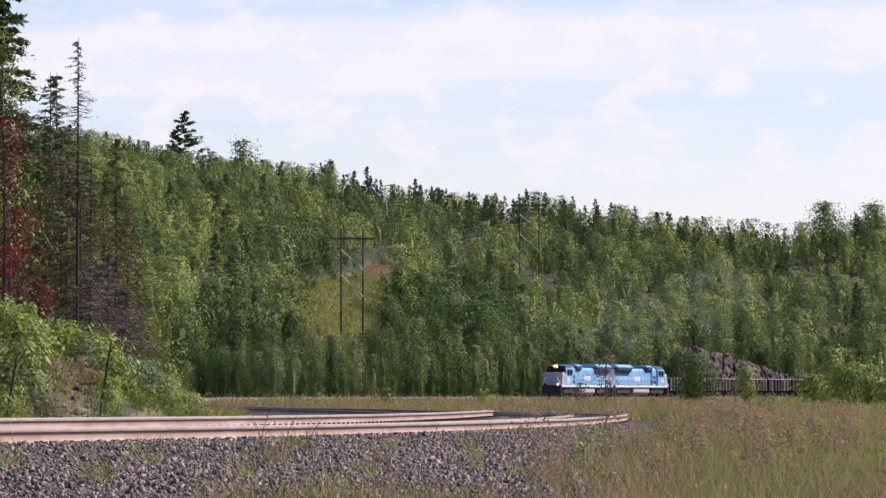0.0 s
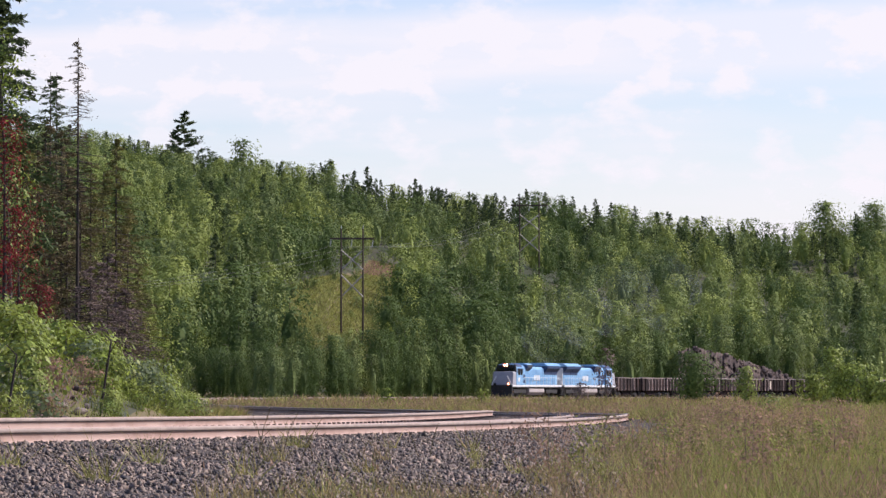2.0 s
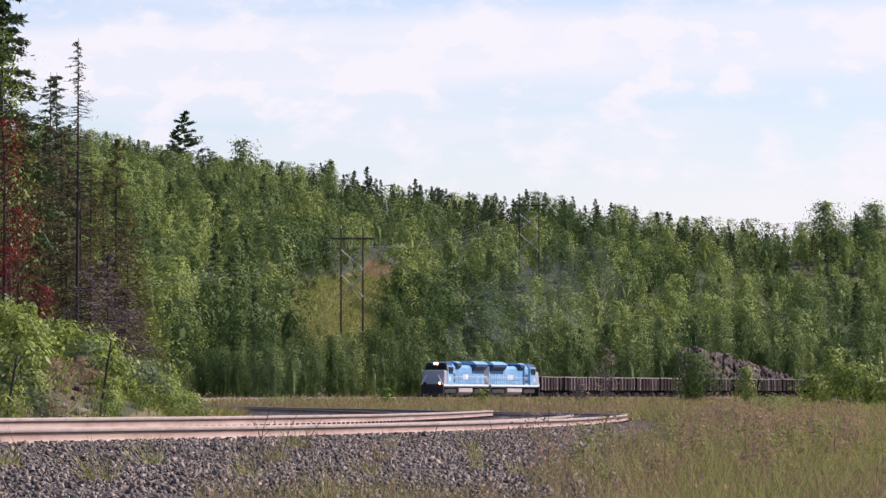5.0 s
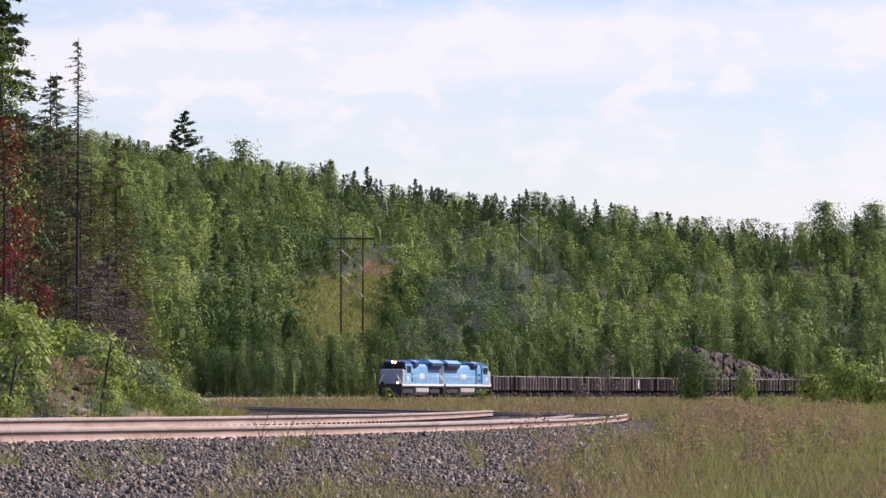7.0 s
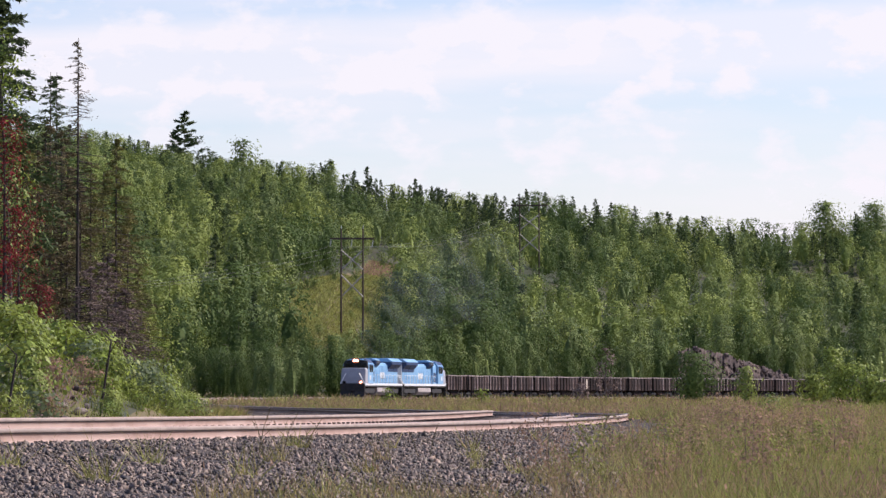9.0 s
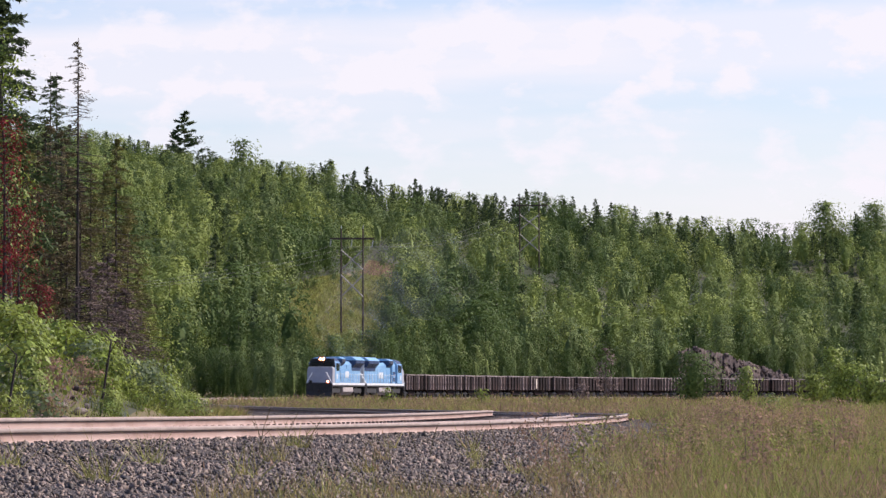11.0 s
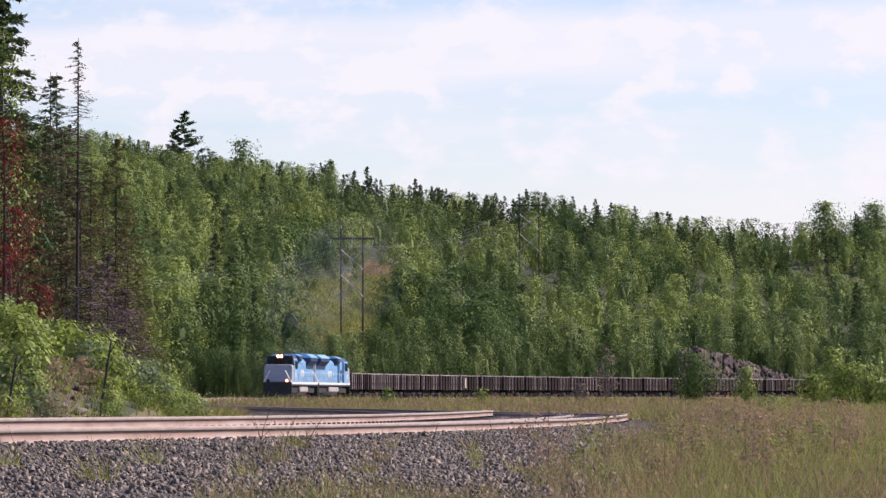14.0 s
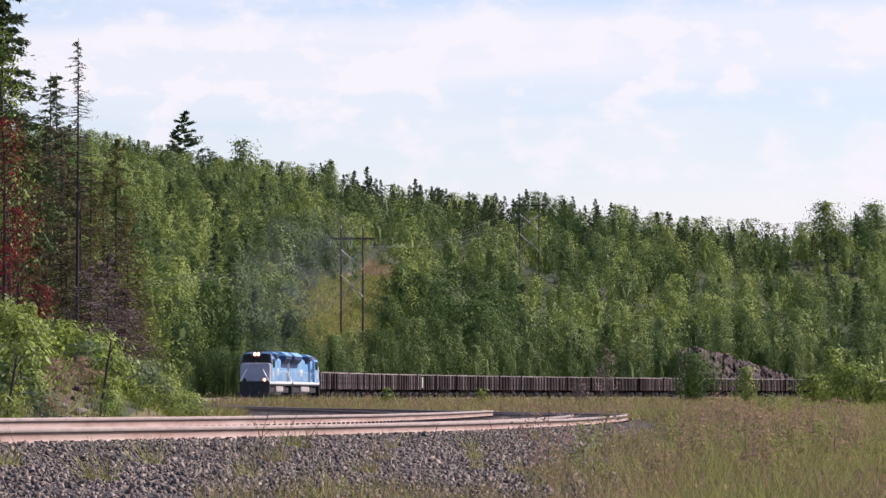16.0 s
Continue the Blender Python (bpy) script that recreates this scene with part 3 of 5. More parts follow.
def build_bank():
    """Shrubs, saplings and the tall half-dead conifers on the cut bank."""
    rng = np.random.default_rng(21)
    shrubs = []
    for k in range(7):
        mat = ("bush", "bush", "willow", "bush", "birch", "bush", "seed")[k]
        w, l = leafy_tree(rng, 1.3, 1.6, 430, 0.085, low=0.05, clumps=18, top=0.55, limbs=8)
        label = {"willow": "grey-green willow shrub on the bank", "seed": "rusty brown withered plant on the bank"}.get(mat, "bright green leafy shrub on the bank")
        shrubs.append(plant("shrub", w, l, mat, label, "shrub", "shrubs on the bank"))
    first = [True] * 7
    n = 0
    tries = 0
    while n < 245 and tries < 5000:
        tries += 1
        y = 62 + 130 * rng.uniform() ** 1.3
        p = rng.uniform(-40, 345)
        x = at(p, y)
        s = float(side_of_line(x, y))
        if s > -8.4 or s < -24:
            continue
        k = rng.integers(0, 6)
        size = rng.uniform(0.5, 1.0) * (0.65 if s > -9.6 else 1) * float(np.interp(p, (120, 300), (1, 0.75)))
        # the soil scar that runs down the bank to its stony foot
        if scar(p, y):
            if rng.uniform() < 0.8:
                continue
            k = 6
            size *= 0.6
        m = stand(x, y, rng.uniform(0, 360), size, 0.05)
        c = shrubs[k] if first[k] else copy_thing(shrubs[k], m)
        first[k] = False
        c.matrix_basis = m
        n += 1
    for p, y, size in ((226, 88, 0.5), (238, 91, 0.45), (250, 94, 0.5), (262, 98, 0.45), (244, 86, 0.4), (274, 103, 0.5)):
        copy_thing(shrubs[int(p) % 2], stand(at(p, y), y, p * 7.0, size, 0.05))
    # taller broadleaf growth between the conifers
    for k, (p, y, h, mat) in enumerate(((100, 200, 8.5, "birch"), (175, 228, 8.0, "birch"), (20, 170, 8, "aspen"), (300, 215, 2.6, "bush"))):
        w, l = leafy_tree(rng, h, h * 0.42, 1000, 0.11, low=0.12, clumps=44, top=0.75)
        c = plant("birch_tree" if mat != "aspen" else "aspen_tree", w, l, mat, "young leafy tree on the slope above the railway", group="trees on the bank")
        c.matrix_basis = stand(at(p, y), y)
    spec = (
        # direction, distance, height, width, leaves, leaf size, sparse, material, label
        (137, 183, 15.2, 4.2, 1900, 0.06, 0.5, "dry", "tall thin half-dead larch with bare lower boughs", "larch_tree"),
        (88, 205, 15.2, 4.6, 6000, 0.08, 0.3, "spruce", "dark narrow spruce on the bank", "spruce_tree"),
        (99, 212, 16.2, 4.2, 6000, 0.08, 0.3, "spruce", "dark narrow spruce on the bank", "spruce_tree"),
        (2, 180, 18.2, 6.6, 12000, 0.17, 0.1, "spruce", "large dark spruce on the bank", "spruce_tree"),
        (205, 186, 11.6, 4.0, 6000, 0.075, 0.3, "olive", "olive-brown tamarack with a thin trunk on the bank", "larch_tree"),
        (160, 196, 10.5, 4.6, 5200, 0.075, 0.3, "olive", "olive-brown tamarack with a thin trunk on the bank", "larch_tree"),
        (226, 205, 9.8, 4.4, 4600, 0.075, 0.3, "olive", "olive-brown tamarack with a thin trunk on the bank", "larch_tree"),
        (118, 190, 9.5, 4.2, 4600, 0.075, 0.3, "dry", "brownish dying spruce on the bank", "spruce_tree"),
        (108, 196, 11.5, 5.2, 5000, 0.085, 0.2, "dry", "brownish dying spruce on the bank", "spruce_tree"),
        (182, 206, 11.2, 5.2, 5000, 0.085, 0.2, "olive", "olive-brown tamarack with a thin trunk on the bank", "larch_tree"),
        (142, 188, 8.8, 5.0, 5000, 0.085, 0.2, "dry", "brownish dying spruce on the bank", "spruce_tree"),
        (214, 194, 7.6, 4.6, 4200, 0.085, 0.2, "dry", "brownish dying spruce on the bank", "spruce_tree"),
        (80, 198, 12.0, 4.8, 5000, 0.085, 0.2, "dry", "brownish dying spruce on the bank", "spruce_tree"),
        (190, 176, 5.6, 4.8, 4200, 0.07, 0.3, "twig", "dead grey-brown twiggy spruce on the bank", "spruce_tree"),
        (160, 172, 4.6, 3.8, 3000, 0.07, 0.3, "twig", "dead grey-brown twiggy spruce on the bank", "spruce_tree"),
        (222, 182, 4.6, 3.8, 3000, 0.07, 0.3, "twig", "dead grey-brown twiggy spruce on the bank", "spruce_tree"),
        (244, 226, 8.6, 4.0, 3600, 0.08, 0.3, "olive", "olive-brown tamarack with a thin trunk on the bank", "larch_tree"),
        (66, 188, 9.8, 4.4, 4600, 0.08, 0.3, "dry", "brownish dying spruce on the bank", "spruce_tree"),
        (40, 186, 11.0, 4.4, 4600, 0.08, 0.3, "olive", "olive-green spruce on the bank", "spruce_tree"),
        (16, 176, 14.6, 2.3, 2000, 0.085, 0.2, "bush", "tall yellow-green birch beside the large spruce", "birch_tree"),
        (62, 205, 10.5, 3.0, 1200, 0.085, 0.2, "bush", "yellow-green birch among the dark spruces", "birch_tree"),
        (172, 230, 12.6, 2.8, 420, 0.085, 0.2, "bush", "sparse young birch with a leaning top", "birch_tree"),
        (262, 216, 5.2, 2.6, 1300, 0.075, 0.2, "bush", "yellow-green young birch on the slope", "birch_tree"),
        (290, 206, 3.6, 2.4, 1300, 0.075, 0.2, "bush", "yellow-green young birch on the slope", "birch_tree"),
        (8, 150, 8.8, 2.0, 2600, 0.06, 0.3, "red", "red-leaved maple on the bank", "maple_tree"),
        (34, 152, 5.4, 1.5, 1200, 0.05, 0.3, "red", "red-leaved maple on the bank", "maple_tree"),
        (74, 132, 2.5, 1.0, 1000, 0.05, 0.1, "red", "red-leaved maple shrub on the bank", "maple_tree"),
    )
    for p, y, h, wd, n, ls, sp, mat, label, name in spec:
        if mat in ("red", "bush"):
            w, l = leafy_tree(rng, h, wd * 1.25, n, ls, low=0.25, clumps=30, top=0.85)
        else:
            w, l = conifer(rng, h, wd, n, ls, sparse=sp, ragged=0.6, low=0.5 if sp == 0.5 else 0.12, droop=0.12)
        c = plant(name, w, l, mat, label, group="conifers on the bank" if mat not in ("red", "bush") else "", bark="dark_bark")
        c.matrix_basis = stand(at(p, y), y)
    # bare leaning stems in front of the shrubs
    for p0, y0, p1, h in ((10, 72, 30, 1.25), (178, 82, 197, 1.4)):
        st = thing("dead_sapling", "thin bare leaning dead sapling", "sapling")
        g = float(ground_z(at(p0, y0), y0))
        dx = at(p1, y0) - at(p0, y0)
        part("trunk", polys_mesh("trunk", np.concatenate([limb_polys((0, 0, -0.1), (dx, 0, h), 0.035, 0.02), limb_polys((dx, 0, h), (dx - 0.2, 0.05, h + 0.2), 0.015, 0.006, 4),
                                                          limb_polys((dx * 0.8, 0, h * 0.8), (dx + 0.2, -0.1, h * 1.1), 0.012, 0.005, 4)]), "dark_bark"), None, st)
        st.matrix_basis = pose(at(p0, y0), y0, g)


def build_lone_plants():
    rng = np.random.default_rng(8)
    # direction, distance, height, width, leaves, size, material, name, label
    spec = (
        (1230, 430, 5.6, 6.0, 3600, 0.17, "dark_leaf", "broad_bush", "broad dark green bush beside the track"),
        (1318, 405, 3.9, 2.2, 700, 0.19, "birch", "young_tree", "small bright green tree in the meadow"),
        (1470, 345, 5.2, 3.0, 1760, 0.15, "bush", "young_tree", "bright green young tree in the meadow"),
        (1500, 335, 3.7, 4.6, 2720, 0.15, "bush", "broad_bush", "bright green spreading bush in the meadow"),
        (1540, 330, 2.6, 3.4, 1760, 0.15, "bush", "broad_bush", "bright green spreading bush in the meadow"),
        (1440, 340, 2.8, 3.0, 1280, 0.15, "bush", "broad_bush", "bright green low bush in the meadow"),
        (1072, 440, 6.4, 2.6, 420, 0.15, "twig", "sapling", "thin sparse brown half-dead sapling beside the track"),
        (1030, 425, 2.4, 2.2, 420, 0.12, "twig", "sapling", "thin sparse brownish sapling beside the track"),
        (685, 340, 1.7, 1.3, 260, 0.10, "bush", "sapling", "small bright green sapling in the grass"),
        (852, 330, 1.6, 1.6, 240, 0.10, "bush", "sapling", "small bright green sapling in the grass"),
        (1360, 170, 1.1, 0.9, 220, 0.06, "aspen", "weed", "tall dark green weed in the meadow"),
        (1572, 300, 2.0, 2.4, 600, 0.17, "bush", "broad_bush", "bright green low bush in the meadow"),
    )
    for p, y, h, wd, n, ls, mat, name, label in spec:
        w, l = leafy_tree(rng, h, wd, n, ls, low=0.08, clumps=46 if n > 600 else 22, top=0.6, three=mat == "dark_leaf" and n > 600)
        c = plant(name, w, l, mat, label, "bush" if "bush" in name else "tree")
        c.matrix_basis = stand(at(p, y), y)
    # trees that stand out on the skyline
    sky = (
        (325, 930, 19.0, 14.0, 3000, 0.40, "spruce", "pine_tree", "tall dark pine standing above the skyline", True),
        (312, 936, 15, 8.5, 1500, 0.4, "spruce", "pine_tree", "dark pine on the skyline", True),
        (1462, 950, 14.8, 8.5, 2600, 0.32, "aspen", "oak_tree", "round-crowned tree standing above the skyline", False),
        (1550, 950, 14, 9, 2600, 0.32, "aspen", "oak_tree", "round-crowned tree standing above the skyline", False),
        (430, 935, 14, 8.0, 800, 0.42, "aspen", "oak_tree", "round-crowned dark tree on the skyline", False),
        (650, 940, 11.3, 3.5, 500, 0.40, "spruce", "spruce_tree", "dark spruce on the skyline", True),
        (583, 940, 10.8, 4.0, 500, 0.42, "aspen", "oak_tree", "dark tree on the skyline", False),
        (735, 940, 11.5, 3.5, 500, 0.40, "spruce", "spruce_tree", "dark spruce on the skyline", True),
        (515, 720, 9.5, 3.5, 700, 0.30, "spruce", "spruce_tree", "dark spruce among the aspens", True),
    )
    for p, y, h, wd, n, ls, mat, name, label, needle in sky:
        w, l = conifer(rng, h, wd, n, ls, ragged=0.75 if name == "pine_tree" else 0.5, droop=-0.28 if name == "pine_tree" else -0.1, low=0.3 if name == "pine_tree" else 0.08, count=46 if name == "pine_tree" else 0) if needle else leafy_tree(rng, h, wd, n, ls, low=0.3, clumps=30, top=0.7)
        c = plant(name, w, l, mat, label, group="trees on the skyline")
        c.matrix_basis = stand(at(p, y), y)


def blades(rng, x, y, z, h, w, lean=0.35):
    """Bent blades of three corners each."""
    n = len(x)
    ang = rng.uniform(0, 2 * np.pi, n)
    a2 = rng.uniform(0, 2 * np.pi, n)
    base = np.stack([x, y, z], -1)
    dx = np.stack([np.cos(ang), np.sin(ang), np.zeros(n)], -1) * (w / 2)[:, None]
    tip = base + np.stack([np.cos(a2) * lean * h, np.sin(a2) * lean * h, h], -1)
    return np.stack([base - dx, base + dx, tip], 1)


def build_grass():
    rng = np.random.default_rng(3)
    sets = {"grass": [], "verge": [], "seed": []}
    # the clearing under the power line
    cy = rng.uniform(520, 775, 75000)
    cx = rng.uniform(-27, 0, 75000)
    ok = clearing(cx, cy)
    cx, cy = cx[ok], cy[ok]
    b = blades(rng, cx, cy, ground_z(cx, cy) - 0.02, rng.uniform(0.2, 0.6, len(cx)), rng.uniform(0.12, 0.3, len(cx)), 0.9)
    red = ((cy > 728) & (rng.uniform(size=len(cx)) < 0.8)) 
    sets["verge"].append(b[~red])
    sets["grass"].append(b[red & (cy <= 728)])
    sets["seed"].append(np.concatenate([b[red & (cy > 728)], b[red & (cy > 728)][:, 2:]], 1))
    for y0, y1, count, h, w in ((27, 48, 72000, 0.30, 0.010), (48, 80, 70000, 0.36, 0.016), (80, 140, 66000, 0.42, 0.03), (140, 260, 52000, 0.48, 0.06), (260, 470, 42000, 0.55, 0.12), (380, 680, 34000, 0.8, 0.16)):
        y = np.sqrt(rng.uniform(y0**2, y1**2, count))
        x = (rng.uniform(-40, 1610, count) - 784) / 7000 * y
        s = side_of_line(x, y)
        edge = np.interp(y, (30, 38, 50, 76, 92), (7.4, 6.4, 5.2, 3.0, 1.2)) + 0.5 * np.sin(x * 1.7) + 0.4 * np.sin(y * 0.6)
        keep = (s > edge) & ((s > edge + 1.5) | (rng.uniform(size=count) < np.where(y > 70, 0.8, 0.35)))
        far_side = (s < -8.2) & (y > 60) & (y < 330) & (x < -0.064 * y) & (rng.uniform(size=count) < 0.3)
        tuft = (s > 2.4) & (s <= edge) & (np.sin(x * 3.1 + 0.5) * np.sin(y * 1.1 + 2) > 0.93)
        keep |= far_side | tuft | ((s < -11) & (y > 80) & (y < 330) & (x > -0.064 * y))
        x, y, s = x[keep], y[keep], s[keep]
        far_side = far_side[keep]
        n = len(x)
        z = ground_z(x, y)
        lift = np.interp(s, (2.0, 3.2, 4.6, 6.5, 9.5, 9.6), (-0.2, -0.30, -0.37, -0.44, -0.80, -3.0))
        z = np.maximum(z, rail_z(y) + lift) - 0.02
        patch = 0.6 * np.sin(x * 0.9 + 2 + 0.8 * np.sin(y * 0.13)) * np.sin(y * 0.11 + 1) + 0.5 * np.sin(x * 2.3 + 0.2 * y) * np.sin(y * 0.37) + 0.4 * np.sin(x * 5.1 + 1) * np.sin(y * 0.9)
        hh = h * rng.uniform(0.3, 1.0, n) ** 1.3 * (1.1 + 0.3 * patch) * np.where(rng.uniform(size=n) < 0.06, 1.5, 1.0)
        b = blades(rng, x, y, z, hh, np.full(n, w) * rng.uniform(0.7, 1.5, n), rng.uniform(0.2, 1.3, n))
        px = 784 + 7000 * x / y
        green = far_side | ((y > 190) & (px > 1330) & (rng.uniform(size=n) < 0.85)) | (rng.uniform(size=n) < np.clip(0.30 + 0.5 * patch + np.where((y < 85) & (px > 860) & (px < 1330), 0.12, 0) - np.where(y > 110, 0.16, 0), 0.06, 0.8))
        tall = ~green & (rng.uniform(size=n) < np.where((y > 105) & (y < 340) & (px < 1420), 0.36, 0.16))
        sets["verge"].append(b[green])
        sets["grass"].append(b[~green & ~tall])
        t = b[tall]
        tip = t[:, 2]
        heads = leaf_quads(tip + np.array([0, 0, 0.01]), 0.010 + w * 0.35, rng)
        heads[:, :, 2] += (heads[:, :, 2] - heads[:, :, 2].mean(1, keepdims=True)) * 1.2
        sets["grass"].append(t)
        sets["seed"].append(heads)
    for k, mat, label in (("grass", "grass", "dry yellow-green meadow grass"), ("verge", "verge", "fresh green grass and weeds"), ("seed", "seed", "brown seed heads of the tall grass")):
        tagged(new("meadow_grass", polys_mesh("meadow_grass", np.concatenate(sets[k]), mat)), label, "grass", kind="stuff")


def build_small_rocks():
    """Fallen rocks at the foot of the bank, and low shrubs in the clearing."""
    rng = np.random.default_rng(31)
    for k in range(190):
        y = rng.uniform(74, 120)
        p = rng.uniform(85, 260)
        x = at(p, y)
        if not scar(p, y) or float(side_of_line(x, y)) > -7.6:
            continue
        bm = bmesh.new()
        bmesh.ops.create_icosphere(bm, subdivisions=2, radius=rng.uniform(0.04, 0.13))
        for v in bm.verts:
            v.co *= 1 + 0.5 * noise.noise(v.co * 5 + Vector((k * 2.7, 0, 0))) + 0.2 * noise.noise(v.co * 15 + Vector((k, 0, 0)))
            v.co.z *= 0.75
        rock = thing("fallen_rock", "broken brown-grey rock fallen on the bank", "rock", "rocks on the bank")
        part("stone_body", bm, ("rock", "stone_piece", "scar_soil")[k % 3], rock)
        rock.matrix_basis = pose(x, y, float(ground_z(x, y)) + 0.04, 0, 0, rng.uniform(0, 360))
    w, l = leafy_tree(rng, 2.2, 2.4, 300, 0.16, low=0.05, clumps=16, top=0.6)
    first = plant("shrub", w, l, "aspen", "dark green shrub in the clearing", "shrub", "shrubs in the clearing")
    done = False
    for k in range(60):
        y = rng.uniform(560, 770)
        x = rng.uniform(-25, 0)
        if not clearing(x, y) or (585 < y < 640 and rng.uniform() < 0.6):
            continue
        m = stand(x, y, rng.uniform(0, 360), rng.uniform(0.5, 1.3))
        c = copy_thing(first, m) if done else first
        c.matrix_basis = m
        done = True


def build_weeds():
    """Single weeds and dry stalks in the meadow and along the rails."""
    rng = np.random.default_rng(61)
    kinds = []
    for mat, label, hgt, n in (("seed", "brown dried dock weed in the meadow", 0.75, 260), ("verge", "green leafy weed in the meadow", 0.5, 260),
                               ("seed", "tall brown withered weed in the meadow", 0.7, 260), ("grass", "pale yellow dry weed in the meadow", 0.6, 240)):
        w, l = leafy_tree(rng, hgt, hgt * 0.7, n, 0.018, low=0.1, clumps=16, top=0.5, limbs=1)
        kinds.append([plant("meadow_weed", w * np.array([1, 1, 1.0]), l, mat, label, "weed", "weeds in the meadow"), False])
    n = 0
    while n < 110:
        y = 36 + 120 * rng.uniform() ** 1.5
        p = rng.uniform(740, 1580)
        x = at(p, y)
        s = float(side_of_line(x, y))
        if s < np.interp(y, (36, 50, 80, 100), (6.6, 5.2, 3.4, 3.0)):
            continue
        k = kinds[int(rng.choice(4, p=(0.3, 0.3, 0.25, 0.15)))]
        m = stand(x, y, rng.uniform(0, 360), rng.uniform(0.6, 1.2), 0.02)
        if s < 9:
            lift = np.interp(s, (2.0, 3.2, 4.6, 6.5, 9.5), (-0.2, -0.30, -0.37, -0.44, -0.80))
            m.translation.z = max(m.translation.z, float(rail_z(y)) + lift - 0.03)
        c = copy_thing(k[0], m) if k[1] else k[0]
        c.matrix_basis = m
        k[1] = True
        n += 1
    for p, y, h, lean in ((455, 39, 0.62, 0.16), (470, 38.5, 0.48, -0.12), (497, 40, 0.55, 0.2), (530, 39, 0.45, 0.22), (556, 40, 0.35, -0.1), (742, 44, 0.33, -0.14),
                          (760, 44.5, 0.4, 0.1), (838, 47, 0.36, 0.12), (880, 48, 0.42, -0.1), (905, 49, 0.38, 0.12), (640, 42, 0.22, 0.08)):
        x = at(p, y)
        s = float(side_of_line(x, y))
        z = float(rail_z(y)) + float(np.interp(s, (0.9, 2.3, 3.2, 4.6, 6.5, 9.5), (-0.2, -0.23, -0.30, -0.37, -0.44, -0.80)))
        st = thing("dry_stalk", "thin dry brown stalk beside the rail", "weed", "stalks along the rails")
        polys = [limb_polys((0, 0, -0.02), (lean * 0.4, 0.02, h * 0.55), 0.005, 0.004, 4), limb_polys((lean * 0.4, 0.02, h * 0.55), (lean, 0, h), 0.004, 0.002, 4)]
        for j in range(5):
            f = 0.3 + 0.13 * j
            b = np.array((lean * f, 0.01, h * f))
            polys.append(limb_polys(b, b + np.array((rng.uniform(-0.09, 0.09), rng.uniform(-0.05, 0.05), 0.07)), 0.003, 0.001, 3))
        part("stem", polys_mesh("stem", np.concatenate(polys), "dry"), None, st)
        st.matrix_basis = pose(x, y, z)
    log = thing("fallen_branch", "dark fallen branch lying in the meadow grass", "branch")
    part("bough", polys_mesh("bough", np.concatenate([limb_polys((-0.35, 0, 0.2), (0.4, 0.1, 0.26), 0.05, 0.03, 8), limb_polys((0.1, 0, 0.23), (0.3, -0.1, 0.38), 0.015, 0.006, 4),
                                                     limb_polys((-0.3, 0, 0.2), (-0.32, 0.02, -0.05), 0.03, 0.03, 6)]), "bark"), None, log)
    log.matrix_basis = pose(at(1508, 105), 105, float(ground_z(at(1508, 105), 105)))


build_woods()
build_front_trees()
build_weeds()
build_small_rocks()
build_bank()
build_lone_plants()
build_grass()


# ---- power line ----
def build_pole_frame(x, y, height, gap, arm, lean=0.0):
    """Two poles, a cross-arm, crossed braces and three strings of insulators."""
    p = thing("power_pole_frame", "dark wooden two-pole power line frame with crossed braces", "power pole", "power line frames")
    r = 0.17
    z0 = -0.6
    for s in (-gap / 2, gap / 2):
        bm = bmesh.new()
        tube(bm, (s, 0, z0), (s, 0, height), r, r * 0.72, 10)
        part("pole", bm, "pole", p)
    arm_z = height * 0.905
    bm = bmesh.new()
    box(bm, -arm / 2, arm / 2, -0.34, -0.16, arm_z - 0.14, arm_z + 0.14, 0.02)
    part("cross_arm", bm, "pole", p)
    for za, zb in ((0.80, 0.62), (0.57, 0.37)):
        for s in (-1, 1):
            bm = bmesh.new()
            tube(bm, (s * gap / 2, 0.2 * s, height * za), (-s * gap / 2, 0.2 * s, height * zb), 0.11, sides=6)
            part("brace", bm, "brace", p, "pale diagonal brace")
    for s in (-arm / 2 + 0.15, 0, arm / 2 - 0.15):
        bm = bmesh.new()
        tube(bm, (s, -0.25, arm_z - 0.1), (s - 0.12, -0.25, arm_z - 1.15), 0.03, sides=6)
        for k in range(6):
            a = Vector((s, -0.25, arm_z - 0.3)).lerp(Vector((s - 0.12, -0.25, arm_z - 1.1)), k / 5)
            tube(bm, a, a + Vector((0, 0, -0.07)), 0.13, 0.06, 10)
        part("insulator", bm, "insulator", p, "pale string of insulators")
    for s in (-gap / 2, gap / 2):
        bm = bmesh.new()
        tube(bm, (s, -0.1, height - 0.05), (s + 0.05, -0.1, height + 0.4), 0.06, sides=6)
        part("pole_cap", bm, "insulator", p)
    p.matrix_basis = pose(x, y, float(ground_z(x, y)), 0, 0, lean)
    return p


def build_wire(a, b, sag):
    w = thing("power_wire", "thin sagging power line wire", "wire", "power line wires")
    pts = [Vector(a).lerp(Vector(b), k / 24) + Vector((0, 0, -sag * 4 * (k / 24) * (1 - k / 24))) for k in range(25)]
    bm = bmesh.new()
    for p, q in zip(pts, pts[1:]):
        tube(bm, p, q, 0.014, sides=5)
    part("cable", bm, "wire", w)


